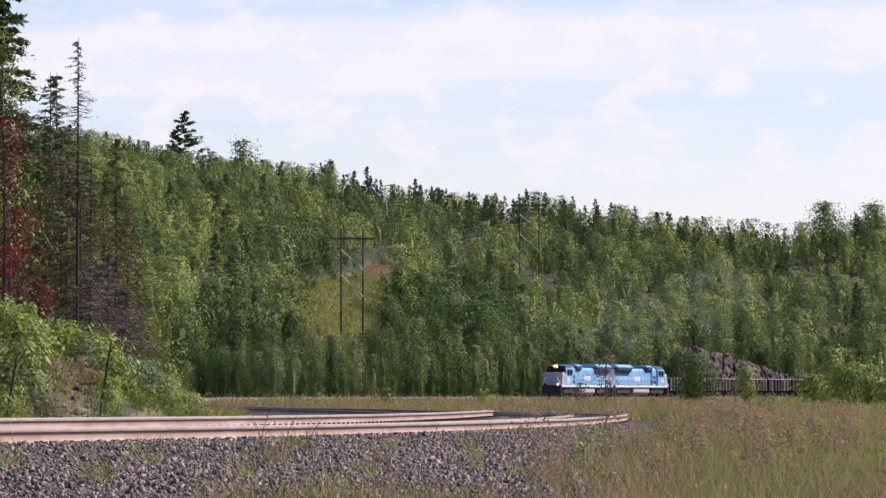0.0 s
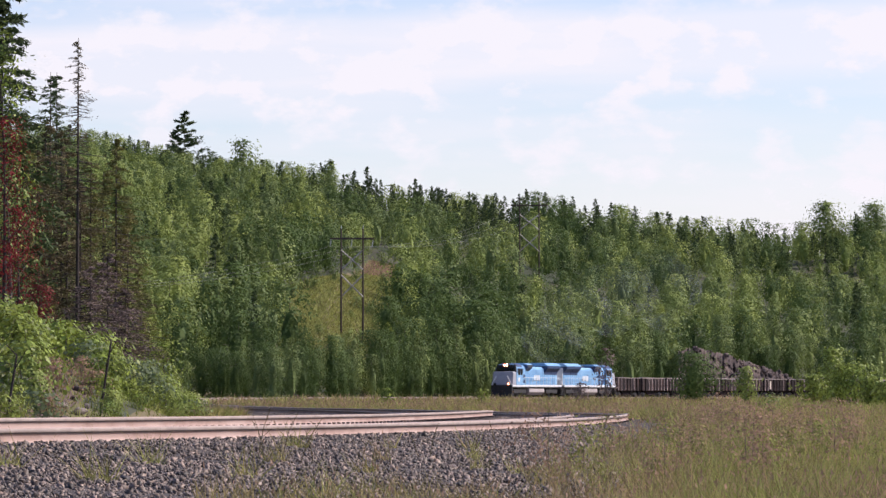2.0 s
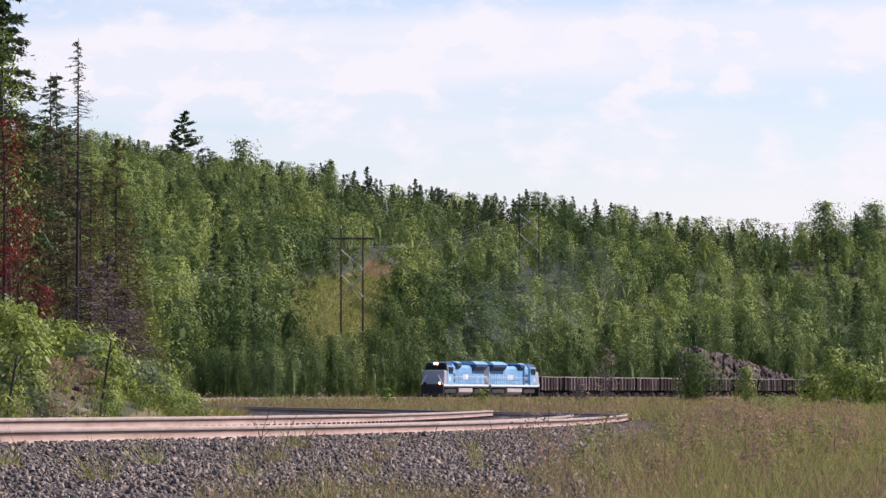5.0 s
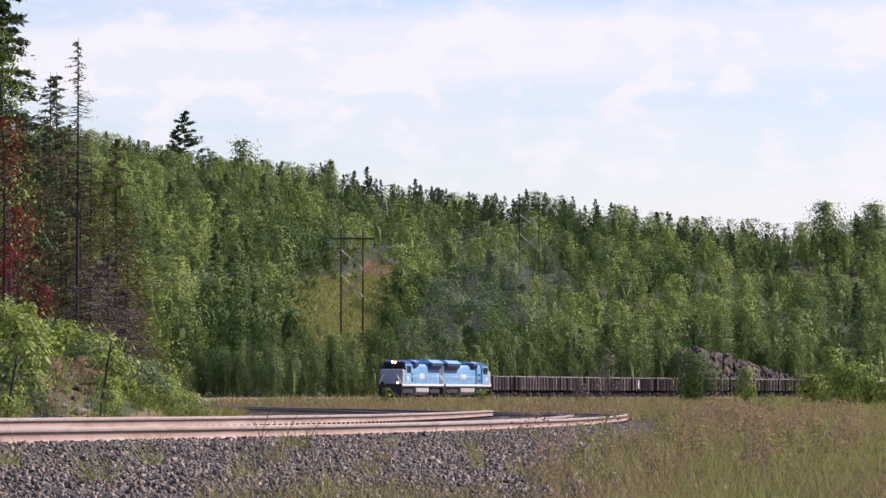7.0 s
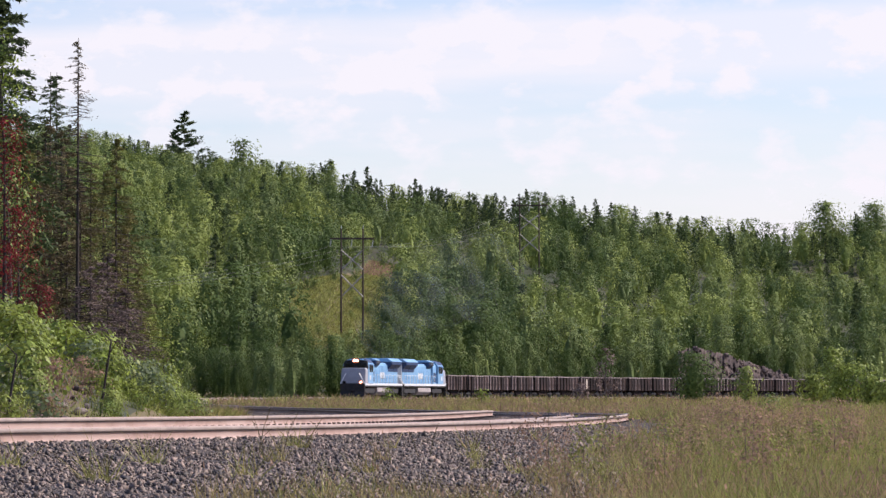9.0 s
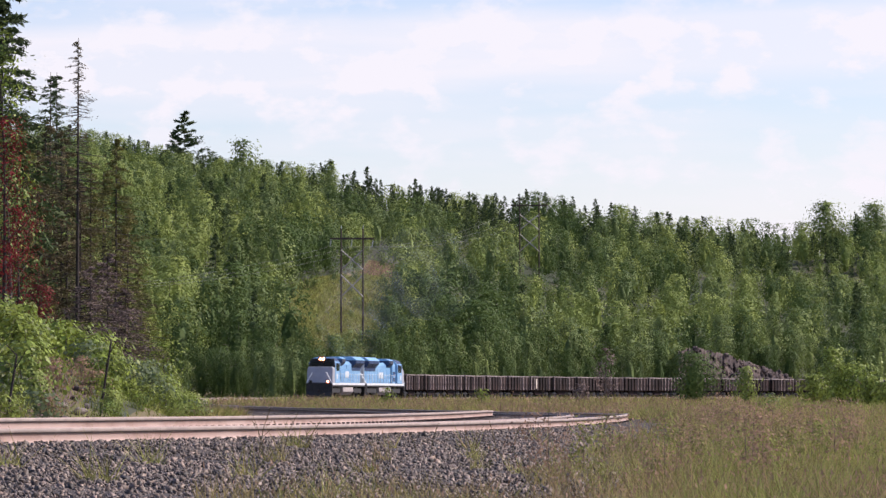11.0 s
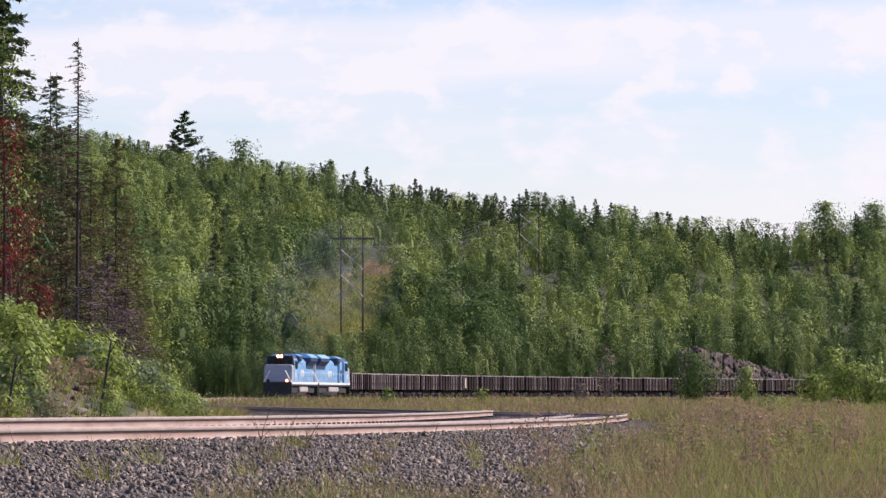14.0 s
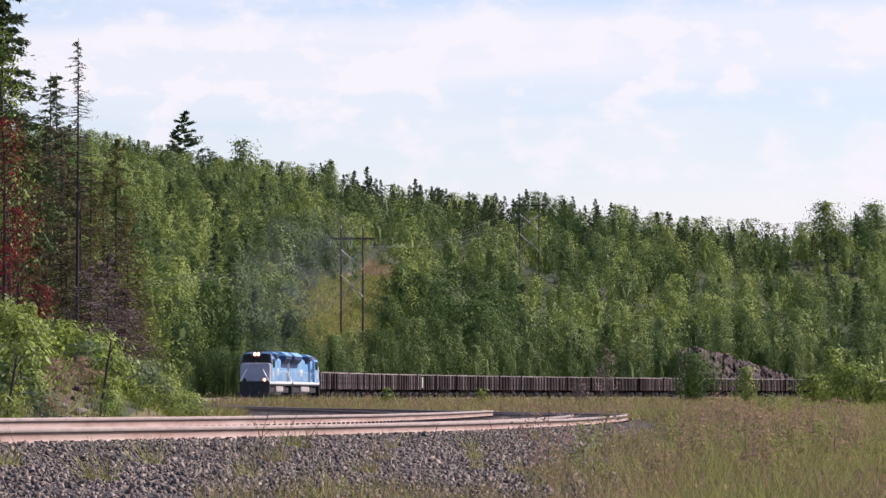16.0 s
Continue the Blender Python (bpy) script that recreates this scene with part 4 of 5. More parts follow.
def build_power_line():
    spots = ((at(623, 590), 590, 16.2, 3.25, 6.6), (at(937, 800), 800, 17.4, 3.9, 7.6), (-53.0, 450.0, 11.0, 3.25, 6.6))
    tops = []
    for x, y, h, g, a in spots:
        build_pole_frame(x, y, h, g, a)
        z = float(ground_z(x, y)) + h * 0.905 - 1.2
        tops.append([(x + s, y - 0.25, z) for s in (-a / 2, 0, a / 2)])
    for k in range(3):
        build_wire(tops[0][k], tops[1][k], 2.2)
        build_wire(tops[2][k], tops[0][k], 1.6)


# ---- rock cut ----
def build_rock_cut():
    rng = np.random.default_rng(40)
    rock = thing("rock_bank", "bank of dark broken rock beside the railway", "rock bank")
    n, m = 150, 36
    grid = np.zeros((m, n, 3))
    for i, p in enumerate(np.linspace(1200, 1450, n)):
        y = wood_edge(p) - 10
        top = np.interp(p, (1200, 1235, 1300, 1350, 1400, 1450), (8.6, 9.2, 7.7, 6.3, 4.5, 0.6))
        for j in range(m):
            q = j / (m - 3)
            rough = noise.noise(Vector((p * 0.09, q * 5, 1))) * 0.9 + noise.noise(Vector((p * 0.3, q * 12, 4))) * 0.7 + noise.noise(Vector((p * 0.8, q * 30, 9))) * 0.5
            yy = y + 9 * min(q, 1) + rough * 1.5 + (8 if q > 1 else 0)
            grid[j, i] = (at(p, yy), yy, 0.2 + (top - 0.2) * min(q, 1) ** 1.2 + rough * 0.5)
    part("rock_face", indexed_mesh("rock_face", grid.reshape(-1, 3), grid_faces(m, n), "rock"), None, rock, "broken dark rock face")
    for k in range(190):
        p = rng.uniform(1215, 1430)
        y = wood_edge(p) - 11 + rng.uniform(-1, 2)
        x = at(p, y)
        top = np.interp(p, (1215, 1235, 1300, 1350, 1400, 1435), (9.0, 9.2, 7.7, 6.3, 4.5, 3.0))
        z = float(ground_z(x, y))
        up = rng.uniform(0, 1)
        bm = bmesh.new()
        bmesh.ops.create_icosphere(bm, subdivisions=2, radius=1)
        r = rng.uniform(0.15, 0.55)
        for v in bm.verts:
            v.co *= r * (1 + 0.45 * noise.noise(v.co * 1.3 + Vector((k * 3.1, 0, 0)))) * (1 + 0.2 * noise.noise(v.co * 4 + Vector((k, 0, 0))))
            v.co.z *= 0.8
        o = part("boulder", bm, "rock", rock)
        o.location = (at(p, y + up * 9), y + up * 9, 0.3 + (top - 0.3) * up ** 1.2 + 0.2)


# ---- the train ----
LOCO, CAR = 22.6, 10.0


def build_locomotive():
    """A six-axle hood locomotive, its front towards +x, its origin on the rail heads."""
    L = thing("locomotive", "light blue six-axle diesel locomotive with white numbers and pale nose", "locomotive", "locomotives")
    h = LOCO / 2
    bm = bmesh.new()
    box(bm, -h + 0.6, h - 0.6, -1.45, 1.45, 1.32, 1.72, 0.03)
    part("underframe", bm, "black", L, "black underframe")
    for s in (-1, 1):
        bm = bmesh.new()
        box(bm, -h + 0.62, h - 0.62, s * 1.48 - 0.025, s * 1.48 + 0.025, 1.50, 1.76, 0.01)
        part("sill_stripe", bm, "white", L, "white stripe along the sill")
    # front: plough, anticlimber, nose, cab
    bm = bmesh.new()
    prism(bm, [(h - 0.55, 0.1), (h - 0.05, 0.1), (h - 0.25, 0.75), (h - 0.25, 1.7), (h - 0.6, 1.7)], -1.5, 1.5, 0.03)
    part("snow_plough", bm, "black", L, "black snow plough and pilot")
    bm = bmesh.new()
    box(bm, -h + 0.25, -h + 0.6, -1.5, 1.5, 0.25, 1.72, 0.04)
    part("rear_pilot", bm, "black", L)
    bm = bmesh.new()
    section(bm, [(-1.5, 1.72), (1.5, 1.72), (1.5, 3.35), (1.35, 3.58), (-1.35, 3.58), (-1.5, 3.35)], h - 2.1, h - 0.6, 0.06)
    for v in bm.verts:
        if v.co.x > h - 0.9 and v.co.z > 3.0:
            v.co.x -= 0.35
    part("nose", bm, "grey_nose", L, "pale grey nose")
    bm = bmesh.new()
    section(bm, [(-1.55, 1.72), (1.55, 1.72), (1.55, 4.05), (1.2, 4.52), (0.6, 4.68), (-0.6, 4.68), (-1.2, 4.52), (-1.55, 4.05)], h - 4.9, h - 2.1, 0.05)
    for v in bm.verts:
        if v.co.x > h - 2.4 and v.co.z > 3.6:
            v.co.x -= (v.co.z - 3.6) * 0.28
    cab = part("cab", bm, "blue", L, "light blue cab")
    bm = bmesh.new()
    section(bm, [(-1.5, 4.2), (-1.2, 4.56), (-0.6, 4.74), (0.6, 4.74), (1.2, 4.56), (1.5, 4.2), (1.22, 4.5), (0.6, 4.69), (-0.6, 4.69), (-1.22, 4.5)], h - 4.8, h - 2.5)
    part("cab_roof", bm, "navy", L, "dark blue cab roof")
    bm = bmesh.new()
    box(bm, h - 2.3, h - 1.96, -1.56, 1.56, 3.5, 4.5, 0.05, taper=(0.06, 0.2))
    for v in bm.verts:
        if v.co.z > 4:
            v.co.x -= 0.22
    part("windshield_band", bm, "black", L, "black band round the windshields")
    for y0, y1 in ((-1.25, -0.12), (0.12, 1.25)):
        bm = bmesh.new()
        box(bm, h - 1.99, h - 1.94, y0, y1, 3.62, 4.15, 0.015)
        part("windshield", bm, "glass", L, "dark windshield")
    for s in (-1, 1):
        bm = bmesh.new()
        box(bm, h - 4.75, h - 2.45, s * 1.556 - 0.01, s * 1.556 + 0.01, 3.35, 4.02, 0.004)
        part("window_field", bm, "navy", L, "dark blue field round the cab windows")
        for x0 in (h - 4.5, h - 3.5):
            bm = bmesh.new()
            box(bm, x0, x0 + 0.8, s * 1.56 - 0.02, s * 1.56 + 0.02, 3.1, 3.85, 0.015)
            part("side_window", bm, "glass", L, "dark side window")
        bm = bmesh.new()
        box(bm, h - 4.6, h - 2.6, s * 1.62 - 0.08, s * 1.62 + 0.08, 3.92, 4.0, 0.01)
        part("awning", bm, "navy", L)
    lampbox = bmesh.new()
    box(lampbox, h - 2.5, h - 2.05, -0.42, 0.42, 4.26, 4.66, 0.04)
    lampbox = part("headlight_box", lampbox, "black", L)
    for s in (-0.17, 0.17):
        bm = bmesh.new()
        tube(bm, (h - 2.06, s, 4.46), (h - 2.02, s, 4.46), 0.13, sides=12)
        part("headlight", bm, "lamp", lampbox, "glowing headlight")
        # Ring added to glow as the headlight's halo.
        bm = bmesh.new()
        tube(bm, (h - 2.12, s, 4.46), (h - 2.045, s, 4.46), 0.24, 0.2, sides=14)
        # Added open tube, so the lamp dims when viewed off its axis.
        hood = bmesh.new()
        ring = [(math.cos(q * math.pi / 7), math.sin(q * math.pi / 7)) for q in range(14)]
        for (c0, s0), (c1, s1) in zip(ring, ring[1:] + ring[:1]):
            for r in (0.205, 0.215):
                hood.faces.new([hood.verts.new((x, s + r * c, 4.46 + r * q)) for x, c, q in ((h - 2.05, c0, s0), (h - 2.05, c1, s1), (h - 1.86, c1, s1), (h - 1.86, c0, s0))])
        part("headlight_hood", hood, "black", lampbox, "short black tube added to hide the lamp from the side")
        part("headlight_rim", bm, "halo_ring", lampbox, "orange glowing ring that stands for the lamp's halo")
    for s in (-1.0, 1.0):
        bm = bmesh.new()
        box(bm, h - 0.45, h - 0.22, s - 0.16, s + 0.16, 1.72, 2.02, 0.02)
        house = part("ditch_light_box", bm, "black", L)
        bm = bmesh.new()
        tube(bm, (h - 0.23, s, 1.88), (h - 0.19, s, 1.88), 0.11, sides=12)
        if s > 0:
            # Another added ring, painted glow round the lit ditch light.
            rim = bmesh.new()
            tube(rim, (h - 0.3, s, 1.88), (h - 0.205, s, 1.88), 0.2, 0.17, sides=14)
            part("light_rim", rim, "halo_ring", house, "orange glowing ring that stands for the lamp's halo")
        part("ditch_light", bm, "ditch" if s > 0 else "glass", house, "glowing ditch light" if s > 0 else "unlit ditch light")
    # number boards beside the headlight
    for s in (-1, 1):
        bm = bmesh.new()
        box(bm, h - 2.45, h - 2.12, s * 0.85 - 0.3, s * 0.85 + 0.3, 4.30, 4.52, 0.02)
        part("number_board", bm, "black", L)
    # engine hood
    bm = bmesh.new()
    section(bm, [(-1.02, 1.72), (1.02, 1.72), (1.02, 3.95), (0.7, 4.3), (-0.7, 4.3), (-1.02, 3.95)], -h + 1.3, h - 4.9, 0.05)
    part("engine_hood", bm, "blue", L, "light blue engine hood")
    # electrical cabinet behind the cab, higher and wider
    bm = bmesh.new()
    section(bm, [(-1.3, 1.72), (1.3, 1.72), (1.3, 4.0), (0.95, 4.45), (-0.95, 4.45), (-1.3, 4.0)], h - 6.6, h - 4.9, 0.05)
    part("cabinet", bm, "blue", L)
    # The housing's dark blue holds the shade below its flare.
    bm = bmesh.new()
    section(bm, [(-1.05, 3.7), (1.05, 3.7), (1.5, 4.15), (1.4, 4.55), (0.9, 4.72), (-0.9, 4.72), (-1.4, 4.55), (-1.5, 4.15)], h - 9.0, h - 6.9, 0.05)
    part("brake_grid_housing", bm, "navy", L, "flared housing on the hood, dark blue with painted-in shade")
    bm = bmesh.new()
    section(bm, [(-1.44, 4.5), (1.44, 4.5), (1.42, 4.6), (0.92, 4.77), (-0.92, 4.77), (-1.42, 4.6)], h - 9.05, h - 6.85, 0.03)
    part("brake_grid_roof", bm, "blue", L, "light blue roof of the flared housing")
    for s in (-1, 1):
        bm = bmesh.new()
        box(bm, h - 8.8, h - 7.1, s * 1.49 - 0.03, s * 1.49 + 0.03, 4.16, 4.5, 0.01)
        part("grille", bm, "grille", L, "dark grille")
    # flared radiator section at the rear, its underside shade put into the dark blue
    bm = bmesh.new()
    section(bm, [(-1.05, 3.55), (1.05, 3.55), (1.56, 4.1), (1.56, 4.45), (1.0, 4.82), (-1.0, 4.82), (-1.56, 4.45), (-1.56, 4.1)], -h + 1.35, -h + 7.2, 0.05)
    part("radiator_housing", bm, "navy", L, "flared radiator housing, dark blue with painted-in shade")
    bm = bmesh.new()
    section(bm, [(-1.6, 4.4), (1.6, 4.4), (1.6, 4.5), (1.05, 4.86), (-1.05, 4.86), (-1.6, 4.5)], -h + 1.3, -h + 7.25, 0.04)
    part("radiator_roof", bm, "blue", L, "light blue roof over the radiators")
    for s in (-1, 1):
        for k in range(2):
            bm = bmesh.new()
            section(bm, [(s * 1.06, 3.2), (s * 1.09, 3.56), (s * 1.575, 4.09), (s * 1.58, 4.38), (s * 1.5, 4.38), (s * 1.0, 3.6), (s * 1.0, 3.2)], -h + 1.42 + k * 2.85, -h + 4.2 + k * 2.85)
            part("radiator_grille", bm, "navy", L, "radiator grille, darkened with painted-in shade under the flare")
    for k in range(3):
        bm = bmesh.new()
        tube(bm, (-h + 2.4 + k * 1.75, 0, 4.8), (-h + 2.4 + k * 1.75, 0, 4.9), 0.72, sides=16)
        part("fan", bm, "black", L, "round black cooling fan")
    bm = bmesh.new()
    box(bm, -1.2, 0.3, -0.35, 0.35, 4.28, 4.62, 0.05)
    part("exhaust_stack", bm, "black", L, "sooty exhaust stack")
    bm = bmesh.new()
    section(bm, [(-1.0, 1.74), (1.0, 1.74), (1.0, 4.2), (-1.0, 4.2)], -h + 1.2, -h + 1.34, 0.03)
    part("rear_panel", bm, "white", L, "pale end panel")
    # doors along the hood, louvres, numbers as bars
    for s in (-1, 1):
        x = -h + 1.7
        while x < h - 7.2:
            bm = bmesh.new()
            box(bm, x, x + 0.78, s * 1.03 - 0.015, s * 1.03 + 0.015, 1.9, 3.4, 0.01)
            part("hood_door", bm, "blue", L)
            x += 0.86
        bm = bmesh.new()
        box(bm, -h + 7.5, -h + 10.6, s * 1.05 - 0.012, s * 1.05 + 0.012, 3.42, 3.9, 0.005)
        part("louvre", bm, "blue", L, "louvred panel")
        for k in range(4):
            bm = bmesh.new()
            x0 = -2.1 + k * 0.62
            box(bm, x0, x0 + 0.46, s * 1.062 - 0.012, s * 1.062 + 0.012, 2.35, 3.1, 0.006)
            part("white_mark", bm, "white", L, "white painted mark")
        bm = bmesh.new()
        box(bm, h - 3.4, h - 2.75, s * 1.572 - 0.012, s * 1.572 + 0.012, 2.2, 2.75, 0.006)
        part("white_mark", bm, "white", L, "white painted mark")
        for k, (xa, z0, z1) in enumerate(((h - 6.4, 2.0, 2.5), (h - 6.4, 2.7, 3.2))):
            bm = bmesh.new()
            box(bm, xa, xa + 1.2, s * 1.315 - 0.012, s * 1.315 + 0.012, z0, z1, 0.006)
            part("cabinet_door", bm, "navy", L)
        # handrail
        bm = bmesh.new()
        tube(bm, (-h + 0.8, s * 1.42, 2.78), (h - 5.0, s * 1.42, 2.78), 0.022, sides=6)
        rail = part("handrail", bm, "white", L, "thin pale handrail")
        x = -h + 0.8
        while x < h - 4.9:
            bm = bmesh.new()
            tube(bm, (x, s * 1.42, 1.72), (x, s * 1.42, 2.78), 0.022, sides=6)
            part("stanchion", bm, "white", rail)
            x += 1.55
        for xa, xb in ((h - 0.55, h - 1.3), (-h + 0.55, -h + 1.3)):
            bm = bmesh.new()
            tube(bm, (xa + (0.2 if xa > 0 else -0.2), s * 0.8, 2.95), (xa + (0.3 if xa > 0 else -0.3), s * 1.46, 1.72), 0.055, sides=6)
            part("grab_rail", bm, "white", L, "white sloping grab rail")
            for k in range(4):
                bm = bmesh.new()
                box(bm, min(xa, xb) + 0.1, max(xa, xb), s * 1.38 - 0.1, s * 1.38 + 0.1, 0.42 + k * 0.33, 0.47 + k * 0.33)
                part("step", bm, "black", L)
    # tank, trucks, wheels
    bm = bmesh.new()
    section(bm, [(-1.35, 1.3), (1.35, 1.3), (1.4, 0.75), (1.0, 0.35), (-1.0, 0.35), (-1.4, 0.75)], -3.3, 3.3, 0.06)
    part("fuel_tank", bm, "tank", L, "dusty grey fuel tank")
    for c in (-6.9, 6.9):
        bm = bmesh.new()
        for s in (-1, 1):
            prism(bm, [(c - 2.6, 0.75), (c - 2.2, 0.55), (c - 0.6, 0.62), (c + 0.6, 0.62), (c + 2.2, 0.55), (c + 2.6, 0.75), (c + 2.5, 1.15), (c - 2.5, 1.15)], s * 1.15 - 0.09, s * 1.15 + 0.09, 0.02)
        box(bm, c - 0.6, c + 0.6, -1.1, 1.1, 0.8, 1.3)
        truck = part("truck", bm, "black", L, "black six-wheel truck frame")
        for k in (-1.85, 0, 1.85):
            bm = bmesh.new()
            tube(bm, (0, -0.82, 0), (0, 0.82, 0), 0.09, sides=8)
            for s in (-1, 1):
                tube(bm, (0, s * 0.70, 0), (0, s * 0.83, 0), 0.53, sides=24)
                tube(bm, (0, s * 0.83, 0), (0, s * 0.86, 0), 0.36, 0.30, sides=20)
                for q in range(5):
                    a = q * 2 * math.pi / 5
                    tube(bm, (math.cos(a) * 0.2, s * 0.855, math.sin(a) * 0.2), (math.cos(a) * 0.2, s * 0.88, math.sin(a) * 0.2), 0.05, sides=6)
            ax = part("wheelset", bm, "wheel", L, "steel wheelset")
            ax.location = (c + k, 0, 0.53)
    for s in (-1, 1):
        bm = bmesh.new()
        box(bm, s * (h - 0.35) - 0.35, s * (h - 0.35) + 0.35, -0.14, 0.14, 0.72, 1.0, 0.04)
        part("coupler", bm, "steel", L)
    return L


def build_ore_car():
    C = thing("ore_car", "rusty brown ribbed steel ore car full of dark pellets", "ore car", "ore cars in the train")
    h = CAR / 2 - 0.45
    bm = bmesh.new()
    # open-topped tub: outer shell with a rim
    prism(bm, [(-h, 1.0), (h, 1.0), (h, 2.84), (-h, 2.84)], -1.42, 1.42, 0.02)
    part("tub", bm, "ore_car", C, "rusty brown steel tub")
    bm = bmesh.new()
    for s in (-1, 1):
        box(bm, -h - 0.04, h + 0.04, s * 1.46 - 0.07, s * 1.46 + 0.07, 2.80, 2.93, 0.015)
        box(bm, s * h - 0.06, s * h + 0.06, -1.4, 1.4, 2.80, 2.93, 0.015)
    part("rim", bm, "ore_rim", C, "pale rim")
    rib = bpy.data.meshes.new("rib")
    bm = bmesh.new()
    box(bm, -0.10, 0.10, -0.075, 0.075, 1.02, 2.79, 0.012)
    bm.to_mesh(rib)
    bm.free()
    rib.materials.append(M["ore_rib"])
    for s in (-1, 1):
        for k in range(8):
            r = part("rib", rib, None, C)
            r.location = (-h + 0.12 + k * (2 * h - 0.24) / 7, s * 1.47, 0)
    n = 14
    g = np.linspace(-1, 1, n)
    X, Y = np.meshgrid(g * (h - 0.1), g * 1.36)
    Z = 2.80 + 0.22 * np.cos(X / h * 1.5) * np.cos(Y / 1.36 * 1.45) + 0.02 * np.sin(X * 9) * np.sin(Y * 11)
    me = indexed_mesh("pellet_load", np.stack([X, Y, Z], -1).reshape(-1, 3), grid_faces(n, n), "pellets")
    part("pellet_load", me, None, C, "heap of dark pellets")
    bm = bmesh.new()
    box(bm, -h - 0.25, h + 0.25, -0.3, 0.3, 0.75, 1.0, 0.02)
    prism(bm, [(-2.2, 1.0), (2.2, 1.0), (1.1, 0.35), (-1.1, 0.35)], -1.0, 1.0)
    part("hopper_bottom", bm, "ore_car", C)
    for s in (-1, 1):
        bm = bmesh.new()
        box(bm, s * (h + 0.3) - 0.3, s * (h + 0.3) + 0.3, -0.12, 0.12, 0.74, 0.98, 0.03)
        part("coupler", bm, "steel", C)
        bm = bmesh.new()
        for q in (-1, 1):
            prism(bm, [(s * 3.3 - 1.1, 0.45), (s * 3.3 + 1.1, 0.45), (s * 3.3 + 0.5, 0.75), (s * 3.3 - 0.5, 0.75)], q * 1.0 - 0.07, q * 1.0 + 0.07)
        part("truck", bm, "black", C)
        for k in (-0.85, 0.85):
            bm = bmesh.new()
            tube(bm, (0, -0.8, 0), (0, 0.8, 0), 0.08, sides=6)
            for q in (-1, 1):
                tube(bm, (0, q * 0.70, 0), (0, q * 0.82, 0), 0.42, sides=16)
            w = part("wheelset", bm, "wheel", C)
            w.location = (s * 3.3 + k, 0, 0.42)
    return C


SPEED, START = 10.787, float(np.interp(562.72, YS, ALONG))


def on_rails(along, reach):
    """The pose of a vehicle whose two trucks stand on the line, facing the camera's end."""
    (xa, ya), (xb, yb) = off_line(along - reach, 0), off_line(along + reach, 0)
    za, zb = float(rail_z(ya)), float(rail_z(yb))
    yaw = math.degrees(math.atan2(ya - yb, xa - xb))
    return pose((xa + xb) / 2, (ya + yb) / 2, (za + zb) / 2, 0, 0, yaw)


def train_rows(back, reach, turned):
    rows = []
    for k in range(65):
        t = k * 0.25
        m = on_rails(START - SPEED * t + back, reach)
        rows.append((t, m @ pose(0, 0, 0, 0, 0, 180) if turned else m))
    return rows


loco_1 = build_locomotive()
loco_2 = copy_thing(loco_1, Matrix())
ore_cars = [build_ore_car()]
while len(ore_cars) < 34:
    ore_cars.append(copy_thing(ore_cars[0], Matrix()))
for s in (-1, 1):
    bm = bmesh.new()
    box(bm, 2.0, 2.5, s * 1.5 - 0.03, s * 1.5 + 0.03, 1.25, 2.6, 0.01)
    part("patch", bm, "ore_patch", ore_cars[6], "pale repaired panel")
build_power_line()
build_rock_cut()


